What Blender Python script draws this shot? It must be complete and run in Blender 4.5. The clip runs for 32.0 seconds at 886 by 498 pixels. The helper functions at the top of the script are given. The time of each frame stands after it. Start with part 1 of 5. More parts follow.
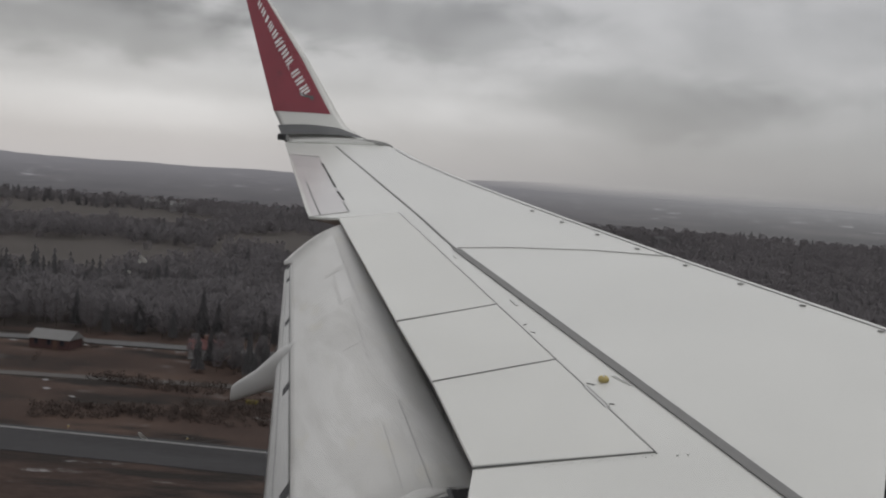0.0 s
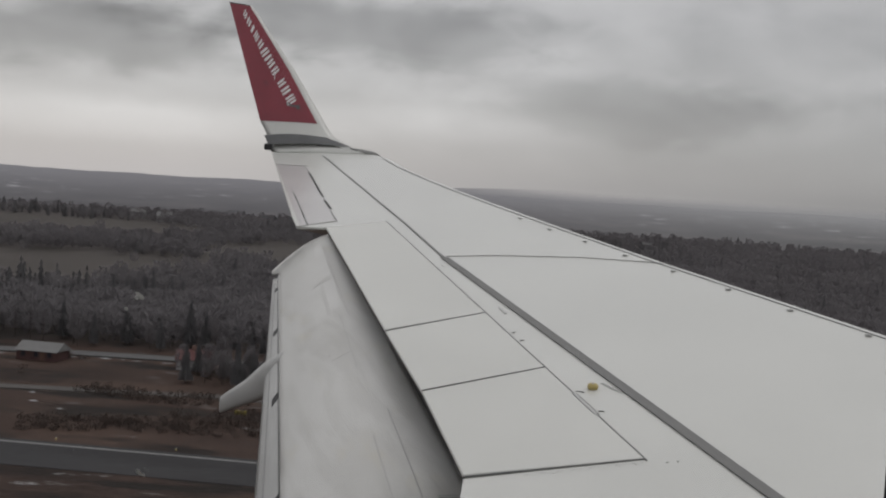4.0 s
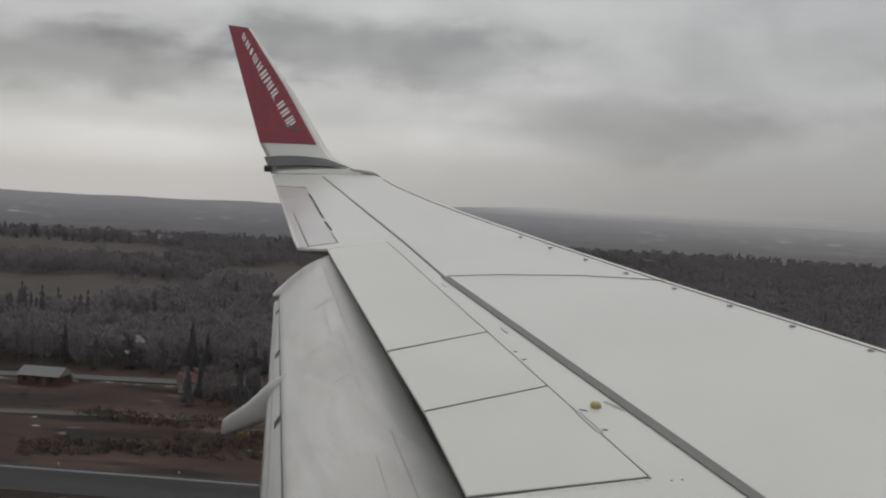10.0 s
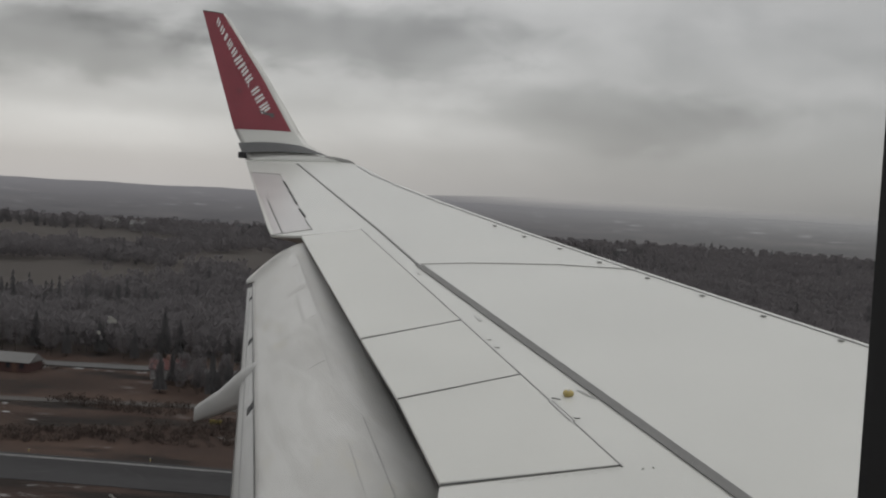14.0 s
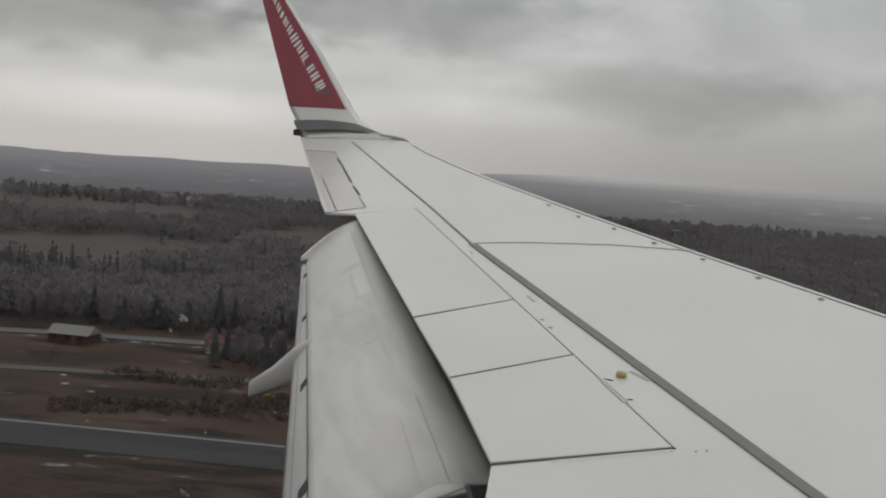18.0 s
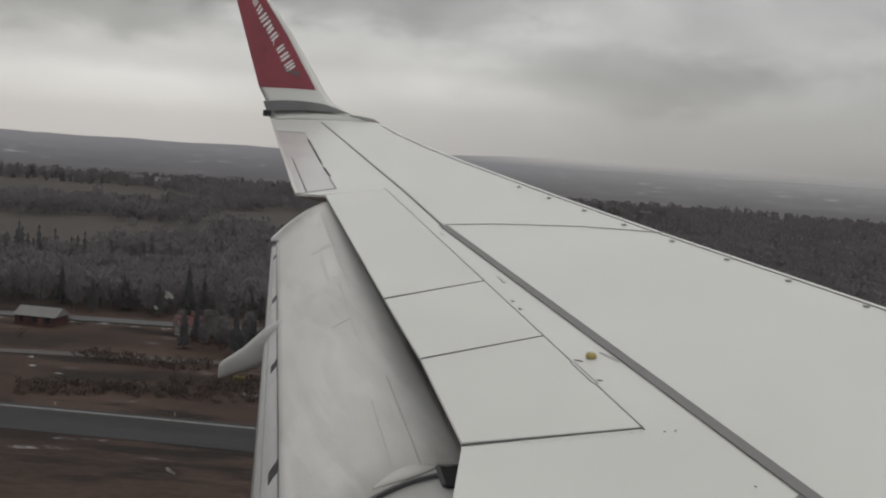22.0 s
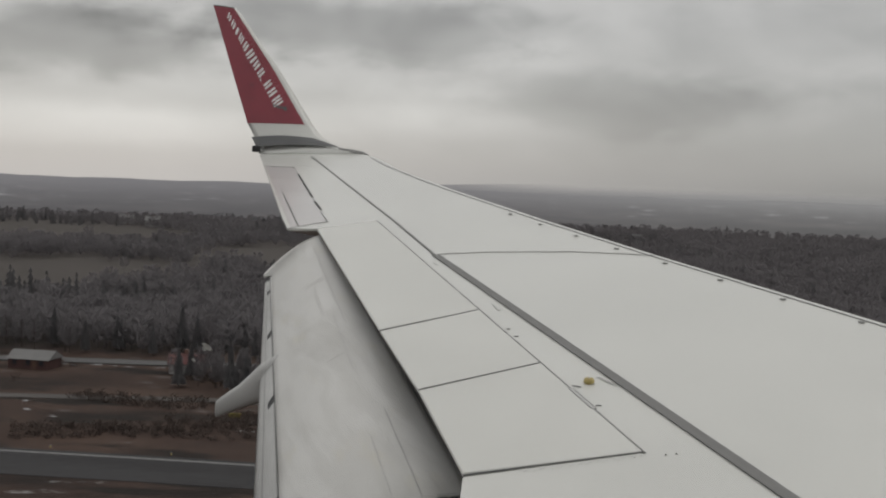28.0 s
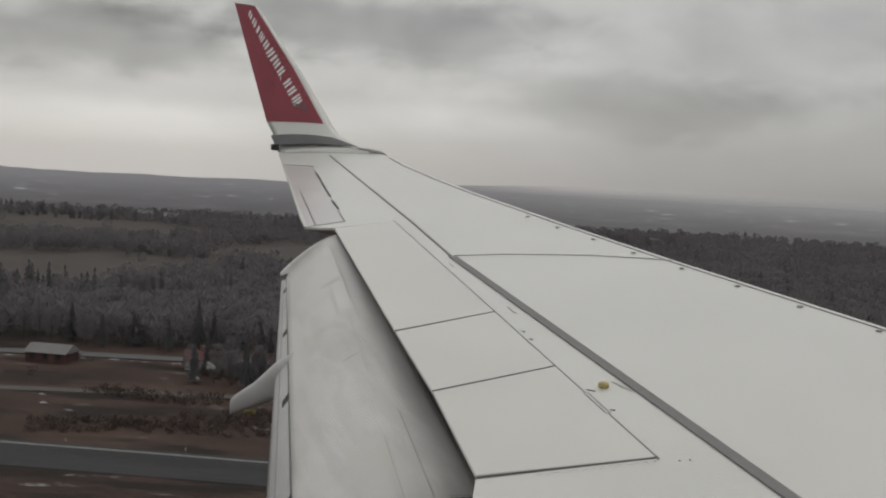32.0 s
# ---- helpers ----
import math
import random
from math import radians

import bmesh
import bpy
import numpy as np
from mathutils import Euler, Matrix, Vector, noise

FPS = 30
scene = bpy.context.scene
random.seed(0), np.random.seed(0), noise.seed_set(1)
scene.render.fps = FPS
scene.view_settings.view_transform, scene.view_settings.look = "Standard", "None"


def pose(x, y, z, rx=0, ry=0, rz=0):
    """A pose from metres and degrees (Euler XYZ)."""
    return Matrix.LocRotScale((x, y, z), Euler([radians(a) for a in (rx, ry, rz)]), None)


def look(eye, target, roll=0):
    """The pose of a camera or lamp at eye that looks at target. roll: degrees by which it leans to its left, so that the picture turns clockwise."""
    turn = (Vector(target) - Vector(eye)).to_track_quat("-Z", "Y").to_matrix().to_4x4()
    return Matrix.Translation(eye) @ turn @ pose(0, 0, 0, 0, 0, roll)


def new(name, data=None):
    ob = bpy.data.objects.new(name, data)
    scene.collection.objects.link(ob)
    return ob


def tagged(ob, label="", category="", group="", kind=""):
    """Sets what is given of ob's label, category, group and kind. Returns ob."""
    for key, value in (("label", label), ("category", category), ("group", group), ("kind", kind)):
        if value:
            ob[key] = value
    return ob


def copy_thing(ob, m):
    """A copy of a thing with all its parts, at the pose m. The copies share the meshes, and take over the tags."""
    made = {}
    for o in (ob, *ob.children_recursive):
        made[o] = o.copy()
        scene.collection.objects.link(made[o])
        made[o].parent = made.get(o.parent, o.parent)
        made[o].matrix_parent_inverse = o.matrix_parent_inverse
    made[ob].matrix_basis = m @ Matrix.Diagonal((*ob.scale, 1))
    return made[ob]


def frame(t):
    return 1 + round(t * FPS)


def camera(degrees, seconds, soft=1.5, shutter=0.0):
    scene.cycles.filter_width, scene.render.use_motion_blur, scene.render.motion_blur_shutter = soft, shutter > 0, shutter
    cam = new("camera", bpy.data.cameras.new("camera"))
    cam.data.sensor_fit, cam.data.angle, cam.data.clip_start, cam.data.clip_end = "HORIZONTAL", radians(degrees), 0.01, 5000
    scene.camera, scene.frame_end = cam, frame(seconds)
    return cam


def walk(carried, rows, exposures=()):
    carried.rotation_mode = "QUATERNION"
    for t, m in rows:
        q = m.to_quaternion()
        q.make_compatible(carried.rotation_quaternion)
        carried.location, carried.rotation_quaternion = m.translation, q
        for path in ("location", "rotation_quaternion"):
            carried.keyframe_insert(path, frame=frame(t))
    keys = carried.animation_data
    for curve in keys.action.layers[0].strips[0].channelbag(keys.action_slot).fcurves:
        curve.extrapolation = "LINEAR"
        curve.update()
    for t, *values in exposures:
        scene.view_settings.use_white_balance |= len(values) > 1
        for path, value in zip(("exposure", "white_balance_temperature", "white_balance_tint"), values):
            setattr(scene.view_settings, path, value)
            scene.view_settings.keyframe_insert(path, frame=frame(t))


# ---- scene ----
# The wing and cabin window of an airliner stand still over an airfield's edge; x is forward, y outboard, z up.
EYE = 45.0                      # height of the seat above the ground
BACK = 1130.0                   # distance of the backdrop with its painted haze
# seconds, shift of the eye in metres (x, y, z), yaw, pitch, lean in degrees
PATH = [
    (0.0, 0.003, 0.000, -0.006, 5.28, -3.76, 3.95),
    (0.5, 0.002, 0.000, -0.005, 5.19, -4.01, 3.72),
    (1.0, 0.002, 0.000, -0.005, 5.04, -3.91, 3.41),
    (1.5, 0.002, 0.000, -0.004, 4.92, -4.03, 3.48),
    (2.0, 0.002, 0.000, -0.003, 4.96, -4.15, 3.55),
    (2.5, 0.002, 0.000, -0.003, 4.98, -4.01, 3.63),
    (3.0, 0.001, 0.000, -0.002, 4.86, -3.75, 3.46),
    (3.5, 0.001, 0.000, -0.002, 4.71, -3.46, 3.55),
    (5.5, 0.001, -0.000, 0.001, 4.70, -3.21, 2.90),
    (6.0, 0.000, 0.000, 0.001, 4.58, -3.72, 3.38),
    (6.5, 0.001, 0.000, 0.003, 4.42, -3.75, 3.46),
    (7.0, 0.002, 0.000, 0.004, 4.35, -3.77, 3.15),
    (7.5, 0.002, -0.000, 0.002, 4.41, -4.30, 3.60),
    (8.0, 0.001, -0.000, 0.000, 4.68, -5.27, 3.00),
    (8.5, 0.001, -0.000, 0.000, 4.84, -5.49, 3.03),
    (9.0, 0.002, -0.000, 0.002, 4.90, -4.08, 3.16),
    (9.5, 0.001, -0.000, 0.002, 4.88, -2.89, 2.96),
    (10.0, 0.001, -0.000, 0.002, 4.79, -2.37, 2.71),
    (10.5, 0.001, -0.000, 0.002, 4.72, -2.55, 2.57),
    (11.0, 0.001, -0.000, 0.001, 4.80, -3.20, 2.56),
    (11.5, 0.001, -0.000, 0.001, 4.68, -3.40, 2.58),
    (12.0, 0.000, -0.000, 0.001, 4.09, -3.07, 3.55),
    (12.5, 0.000, 0.000, 0.001, 3.82, -3.12, 2.83),
    (13.0, 0.000, -0.000, 0.000, 3.90, -3.04, 2.86),
    (13.5, 0.000, -0.000, 0.001, 3.73, -2.69, 3.12),
    (14.0, 0.001, -0.000, 0.001, 3.48, -2.89, 3.21),
    (14.5, 0.001, -0.000, 0.002, 3.38, -3.04, 3.12),
    (16.5, -0.000, -0.000, 0.004, 4.36, -3.13, 2.46),
    (17.0, -0.001, -0.000, 0.004, 4.73, -2.90, 3.07),
    (17.5, -0.001, -0.000, 0.004, 5.43, -3.70, 3.43),
    (18.0, -0.002, -0.000, 0.005, 6.05, -4.12, 3.59),
    (18.5, -0.003, -0.000, 0.005, 6.19, -3.84, 3.56),
    (19.0, -0.004, -0.000, 0.005, 5.68, -3.61, 3.41),
    (19.5, -0.004, -0.000, 0.005, 5.11, -3.87, 3.77),
    (20.0, -0.003, -0.000, 0.004, 4.87, -3.33, 4.10),
    (20.5, -0.004, 0.000, 0.004, 4.54, -2.85, 3.83),
    (21.0, -0.004, 0.000, 0.003, 4.42, -3.08, 3.79),
    (21.5, -0.004, 0.000, 0.003, 4.50, -4.04, 3.67),
    (22.0, -0.005, 0.000, 0.004, 4.51, -4.94, 3.78),
    (22.5, -0.005, -0.000, 0.003, 4.37, -4.22, 4.09),
    (23.0, -0.006, 0.000, 0.004, 4.06, -3.07, 3.60),
    (23.5, -0.007, -0.000, 0.004, 4.19, -3.70, 3.23),
    (24.0, -0.007, -0.000, 0.004, 4.21, -3.93, 3.23),
    (24.5, -0.009, 0.000, 0.005, 4.80, -4.07, 2.25),
    (26.5, -0.011, -0.000, 0.005, 4.10, -3.16, 2.24),
    (27.0, -0.012, 0.000, 0.006, 3.90, -3.28, 2.32),
    (27.5, -0.012, 0.000, 0.006, 4.16, -3.19, 2.00),
    (28.0, -0.013, 0.000, 0.006, 4.19, -3.46, 1.92),
    (28.5, -0.012, 0.000, 0.008, 4.20, -3.77, 1.74),
    (29.0, -0.011, -0.000, 0.009, 4.19, -4.09, 2.44),
    (29.5, -0.011, -0.000, 0.009, 4.41, -3.64, 0.35),
    (30.0, -0.010, -0.000, 0.009, 4.07, -3.10, 2.77),
    (30.5, -0.010, -0.000, 0.009, 3.85, -3.23, -3.18),
    (31.0, -0.009, -0.001, 0.009, 3.68, -2.69, 0.39),
    (31.5, -0.009, -0.001, 0.009, 3.78, -2.65, 3.35),
    (32.0, -0.011, 0.000, 0.010, 5.03, -3.46, 2.80),
]
cam = camera(42.0, 32.0, soft=2.1)


def view(x, y, z, yaw, pitch, lean):
    w, p = radians(yaw), radians(pitch)
    eye = Vector((x, y, EYE + z))
    return look(eye, eye + Vector((-math.sin(w) * math.cos(p), math.cos(w) * math.cos(p), math.sin(p))), lean)


walk(cam, [(r[0], view(*r[1:])) for r in PATH], exposures=[(0.0, 0.0, 6430, 12), (6.0, -0.08, 6450, 12), (9.5, -0.03, 6470, 11), (12.0, -0.12, 6500, 10), (14.2, -0.10, 6500, 10), (17.0, 0.0, 6500, 10), (24.0, 0.03, 6580, 10), (32.0, 0.0, 6600, 10)])

# ---- world and light ----
SUN_ELEV, SUN_ROT = radians(38), radians(-30)


# cloud banks: direction east and up, half widths, darker (-) or paler (+)
BANKS = ((-0.36, 0.100, 0.14, 0.030, -0.17), (-0.15, 0.124, 0.17, 0.032, -0.19), (0.05, 0.070, 0.17, 0.026, -0.09), (0.20, 0.115, 0.10, 0.04, -0.05),
         (-0.34, 0.036, 0.18, 0.024, 0.13), (-0.02, 0.112, 0.07, 0.022, 0.09), (-0.10, 0.050, 0.14, 0.018, 0.07))


def world_sky():
    w = bpy.data.worlds.new("overcast")
    scene.world = w
    w.use_nodes = True
    nt = w.node_tree
    N, L = nt.nodes, nt.links
    N.clear()
    out = N.new("ShaderNodeOutputWorld")
    bg = N.new("ShaderNodeBackground")
    L.new(bg.outputs[0], out.inputs[0])
    tc = N.new("ShaderNodeTexCoord")
    sep = N.new("ShaderNodeSeparateXYZ")
    L.new(tc.outputs["Generated"], sep.inputs[0])

    def m(op, a, b=None, c=None):
        n = N.new("ShaderNodeMath")
        n.operation = op
        for i, v in enumerate((a, b, c)):
            if v is None:
                continue
            if isinstance(v, (int, float)):
                n.inputs[i].default_value = v
            else:
                L.new(v, n.inputs[i])
        return n.outputs[0]

    up = m("MAXIMUM", sep.outputs[2], 0.0)
    east, high = sep.outputs[0], sep.outputs[2]

    def cloud(scale, tall, detail, rough, shift, distort=0.0):
        mp = N.new("ShaderNodeMapping")
        mp.inputs["Location"].default_value = shift
        mp.inputs["Scale"].default_value = (scale, scale, scale * tall)
        L.new(tc.outputs["Generated"], mp.inputs[0])
        n = N.new("ShaderNodeTexNoise")
        n.inputs["Scale"].default_value = 1.0
        n.inputs["Detail"].default_value, n.inputs["Roughness"].default_value = detail, rough
        n.inputs["Distortion"].default_value = distort
        L.new(mp.outputs[0], n.inputs["Vector"])
        return n.outputs[0]

    def ease(sock, a, b, lo=0.0, hi=1.0):
        n = N.new("ShaderNodeMapRange")
        n.interpolation_type = "SMOOTHSTEP"
        for k, v in (("From Min", a), ("From Max", b), ("To Min", lo), ("To Max", hi)):
            n.inputs[k].default_value = v
        L.new(sock, n.inputs["Value"])
        return n.outputs[0]

    big = cloud(5.5, 2.1, 3.5, 0.5, (3.1, 7.3, 2.2), 0.35)
    rag = cloud(15.0, 2.0, 4.0, 0.55, (1.0, 5.0, 9.0), 0.3)
    tone = m("ADD", 0.52, m("MULTIPLY", m("SUBTRACT", big, 0.5), 0.40))
    tone = m("ADD", tone, m("MULTIPLY", m("SUBTRACT", rag, 0.5), 0.10))
    # darker cloud banks with ragged undersides, and paler breaks below them
    wobble = m("ADD", m("MULTIPLY", m("SUBTRACT", big, 0.5), 1.5), m("MULTIPLY", m("SUBTRACT", rag, 0.5), 1.1))
    for cx, cz, rx, rz, gain in BANKS:
        dx, dz = m("DIVIDE", m("SUBTRACT", east, cx), rx), m("DIVIDE", m("SUBTRACT", high, cz), rz)
        far = m("ADD", m("SQRT", m("ADD", m("MULTIPLY", dx, dx), m("MULTIPLY", dz, dz))), wobble)
        tone = m("ADD", tone, m("MULTIPLY", ease(far, 1.25, 0.45), gain))
    tone = m("MINIMUM", m("MAXIMUM", tone, 0.20), 0.70)
    grey = N.new("ShaderNodeCombineColor")
    for k, f in enumerate((1.0, 0.998, 0.995)):
        L.new(m("MULTIPLY", tone, f), grey.inputs[k])
    # haze over the horizon, thicker towards the nose
    side = N.new("ShaderNodeMapRange")
    side.inputs["From Min"].default_value, side.inputs["From Max"].default_value = -0.30, 0.30
    L.new(east, side.inputs["Value"])
    hcol = N.new("ShaderNodeMix")
    hcol.data_type = "RGBA"
    hcol.inputs["A"].default_value, hcol.inputs["B"].default_value = (0.54, 0.535, 0.54, 1), (0.33, 0.332, 0.335, 1)
    L.new(side.outputs[0], hcol.inputs["Factor"])
    reach = m("ADD", 0.045, m("MULTIPLY", side.outputs[0], 0.055))
    hz = m("SUBTRACT", 1.0, m("MINIMUM", m("DIVIDE", up, reach), 1.0))
    mh = N.new("ShaderNodeMix")
    mh.data_type = "RGBA"
    L.new(m("MULTIPLY", m("POWER", hz, 1.3), 0.92), mh.inputs["Factor"])
    L.new(grey.outputs[0], mh.inputs["A"]), L.new(hcol.outputs[2], mh.inputs["B"])
    # a thin share of clear sky light behind the cloud
    sky = N.new("ShaderNodeTexSky")
    sky.sky_type = "NISHITA"
    sky.sun_disc = False
    sky.sun_elevation, sky.sun_rotation = SUN_ELEV, SUN_ROT
    ms = N.new("ShaderNodeMix")
    ms.data_type, ms.blend_type = "RGBA", "ADD"
    ms.inputs["Factor"].default_value = 0.006
    L.new(mh.outputs[2], ms.inputs["A"]), L.new(sky.outputs[0], ms.inputs["B"])
    # an overcast sky is brighter overhead
    lift = m("ADD", 0.95, m("MULTIPLY", m("SMOOTH_MIN", up, 0.9, 0.2), 0.60))
    L.new(m("MULTIPLY", lift, m("SUBTRACT", 1.0, m("MULTIPLY", side.outputs[0], 0.10))), bg.inputs["Strength"])
    L.new(ms.outputs[2], bg.inputs["Color"])


world_sky()
sun_data = bpy.data.lights.new("sun", "SUN")
sun_data.energy, sun_data.angle, sun_data.color = 0.5, radians(30), (1.0, 0.97, 0.93)
sun = new("sun", sun_data)
sun.matrix_world = look((0, 0, 300), (0 - 120, 0 - 200, 0))


# ---- materials ----
def mat(name, base, rough=0.6, vary=0.25, scale=3.0, fine=40.0, bump=0.15, metal=0.0, second=None, spec=0.5, stretch=(1, 1, 1), amount=0.5, coat=0.0):
    """A procedural surface: base colour, broken up at two scales, with fine relief."""
    mt = bpy.data.materials.new(name)
    mt.use_nodes = True
    nt = mt.node_tree
    N, L = nt.nodes, nt.links
    b = N["Principled BSDF"]
    b.inputs["Roughness"].default_value, b.inputs["Metallic"].default_value = rough, metal
    b.inputs["Specular IOR Level"].default_value = spec
    b.inputs["Coat Weight"].default_value = coat
    tc = N.new("ShaderNodeTexCoord")
    mp = N.new("ShaderNodeMapping")
    mp.inputs["Scale"].default_value = stretch
    L.new(tc.outputs["Object"], mp.inputs[0])
    n1, n2 = N.new("ShaderNodeTexNoise"), N.new("ShaderNodeTexNoise")
    for n, s, dt in ((n1, scale, 5.0), (n2, fine, 3.0)):
        n.inputs["Scale"].default_value, n.inputs["Detail"].default_value, n.inputs["Roughness"].default_value = s, dt, 0.6
        L.new(mp.outputs[0], n.inputs["Vector"])
    r = N.new("ShaderNodeValToRGB")
    dark = second or tuple(c * (1 - vary) for c in base)
    r.color_ramp.elements[0].position, r.color_ramp.elements[0].color = 0.5 - amount / 2 + 0.0, (*dark, 1)
    r.color_ramp.elements[1].position, r.color_ramp.elements[1].color = 0.5 + amount / 4, (*base, 1)
    L.new(n1.outputs[0], r.inputs[0])
    mx = N.new("ShaderNodeMix")
    mx.data_type, mx.blend_type = "RGBA", "MULTIPLY"
    mx.inputs["Factor"].default_value = min(1.0, vary)
    r2 = N.new("ShaderNodeValToRGB")
    r2.color_ramp.elements[0].position, r2.color_ramp.elements[0].color = 0.3, (0.45, 0.45, 0.45, 1)
    r2.color_ramp.elements[1].position = 0.62
    L.new(n2.outputs[0], r2.inputs[0])
    L.new(r.outputs[0], mx.inputs["A"]), L.new(r2.outputs[0], mx.inputs["B"])
    L.new(mx.outputs[2], b.inputs["Base Color"])
    if bump:
        bp = N.new("ShaderNodeBump")
        bp.inputs["Strength"].default_value, bp.inputs["Distance"].default_value = bump, 0.01
        L.new(n2.outputs[0], bp.inputs["Height"]), L.new(bp.outputs[0], b.inputs["Normal"])
    return mt


def distance_mat():
    """Plain glowing backdrop: far woods, pale fields and scattered snow, fading into painted haze."""
    mt = bpy.data.materials.new("painted_haze")
    mt.use_nodes = True
    nt = mt.node_tree
    N, L = nt.nodes, nt.links
    N.clear()
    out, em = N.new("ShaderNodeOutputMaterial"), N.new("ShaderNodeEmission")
    geo, sep = N.new("ShaderNodeNewGeometry"), N.new("ShaderNodeSeparateXYZ")
    L.new(geo.outputs["Position"], sep.inputs[0])

    def m(op, a, b=None):
        n = N.new("ShaderNodeMath")
        n.operation = op
        for i, v in enumerate((a, b)):
            if v is None:
                continue
            if isinstance(v, (int, float)):
                n.inputs[i].default_value = v
            else:
                L.new(v, n.inputs[i])
        return n.outputs[0]

    def ease(sock, a, b):
        n = N.new("ShaderNodeMapRange")
        n.interpolation_type = "SMOOTHSTEP"
        n.inputs["From Min"].default_value, n.inputs["From Max"].default_value = a, b
        L.new(sock, n.inputs["Value"])
        return n.outputs[0]

    def blend(f, a, b):
        n = N.new("ShaderNodeMix")
        n.data_type = "RGBA"
        L.new(f, n.inputs["Factor"])
        for k, v in (("A", a), ("B", b)):
            if isinstance(v, tuple):
                n.inputs[k].default_value = (*v, 1)
            else:
                L.new(v, n.inputs[k])
        return n.outputs[2]

    # the plan of the far country, seen edge-on: bearing, and the logarithm of how far off it lies
    bearing = m("ARCTAN2", sep.outputs[0], sep.outputs[1])
    drop = m("MAXIMUM", m("DIVIDE", m("SUBTRACT", EYE, sep.outputs[2]), BACK), 0.0022)
    deep = m("LOGARITHM", m("DIVIDE", EYE, drop), 2.718)
    plan = N.new("ShaderNodeCombineXYZ")
    L.new(bearing, plan.inputs[0]), L.new(deep, plan.inputs[1])

    def tex(sx, sy, detail, shift, rough=0.6):
        mp = N.new("ShaderNodeMapping")
        mp.inputs["Scale"].default_value, mp.inputs["Location"].default_value = (sx, sy, 1), (shift, shift * 0.7, 0)
        L.new(plan.outputs[0], mp.inputs[0])
        n = N.new("ShaderNodeTexNoise")
        n.inputs["Scale"].default_value, n.inputs["Detail"].default_value, n.inputs["Roughness"].default_value = 1.0, detail, rough
        n.inputs["Distortion"].default_value = 0.4
        L.new(mp.outputs[0], n.inputs["Vector"])
        return n.outputs[0]

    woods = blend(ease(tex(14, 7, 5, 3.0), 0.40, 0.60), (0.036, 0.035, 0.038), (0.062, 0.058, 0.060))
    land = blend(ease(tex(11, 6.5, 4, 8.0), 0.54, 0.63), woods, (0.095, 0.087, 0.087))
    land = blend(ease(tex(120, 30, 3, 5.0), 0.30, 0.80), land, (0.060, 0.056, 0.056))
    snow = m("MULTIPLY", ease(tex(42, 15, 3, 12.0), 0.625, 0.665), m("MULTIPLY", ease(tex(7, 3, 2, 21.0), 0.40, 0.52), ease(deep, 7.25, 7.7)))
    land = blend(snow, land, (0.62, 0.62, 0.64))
    # painted haze: thin over the near woods, thick at the skyline and towards the nose
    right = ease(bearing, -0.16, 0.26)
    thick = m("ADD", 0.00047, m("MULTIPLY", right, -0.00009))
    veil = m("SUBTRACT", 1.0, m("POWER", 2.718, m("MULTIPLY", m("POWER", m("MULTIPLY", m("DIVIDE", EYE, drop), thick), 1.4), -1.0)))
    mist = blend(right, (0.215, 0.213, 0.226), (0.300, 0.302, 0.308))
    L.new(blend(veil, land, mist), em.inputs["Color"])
    # the skyline itself is faded out by transparency, as if in low cloud
    fade = N.new("ShaderNodeMapRange")
    fade.interpolation_type = "SMOOTHSTEP"
    L.new(m("MULTIPLY", m("SUBTRACT", sep.outputs[2], EYE), 0.35), fade.inputs["Value"])
    fade.inputs["From Min"].default_value, fade.inputs["From Max"].default_value = -5.5, -0.6
    mx, tr = N.new("ShaderNodeMixShader"), N.new("ShaderNodeBsdfTransparent")
    L.new(m("MULTIPLY", fade.outputs[0], ease(bearing, -0.22, 0.06)), mx.inputs[0])
    L.new(em.outputs[0], mx.inputs[1]), L.new(tr.outputs[0], mx.inputs[2]), L.new(mx.outputs[0], out.inputs[0])
    return mt


WHITE = mat("wing_paint", (0.64, 0.643, 0.612), 0.27, 0.10, 0.8, 30, 0.02, amount=0.6)
PANEL = mat("spoiler_paint", (0.63, 0.633, 0.602), 0.42, 0.10, 1.2, 26, 0.02, amount=0.6)


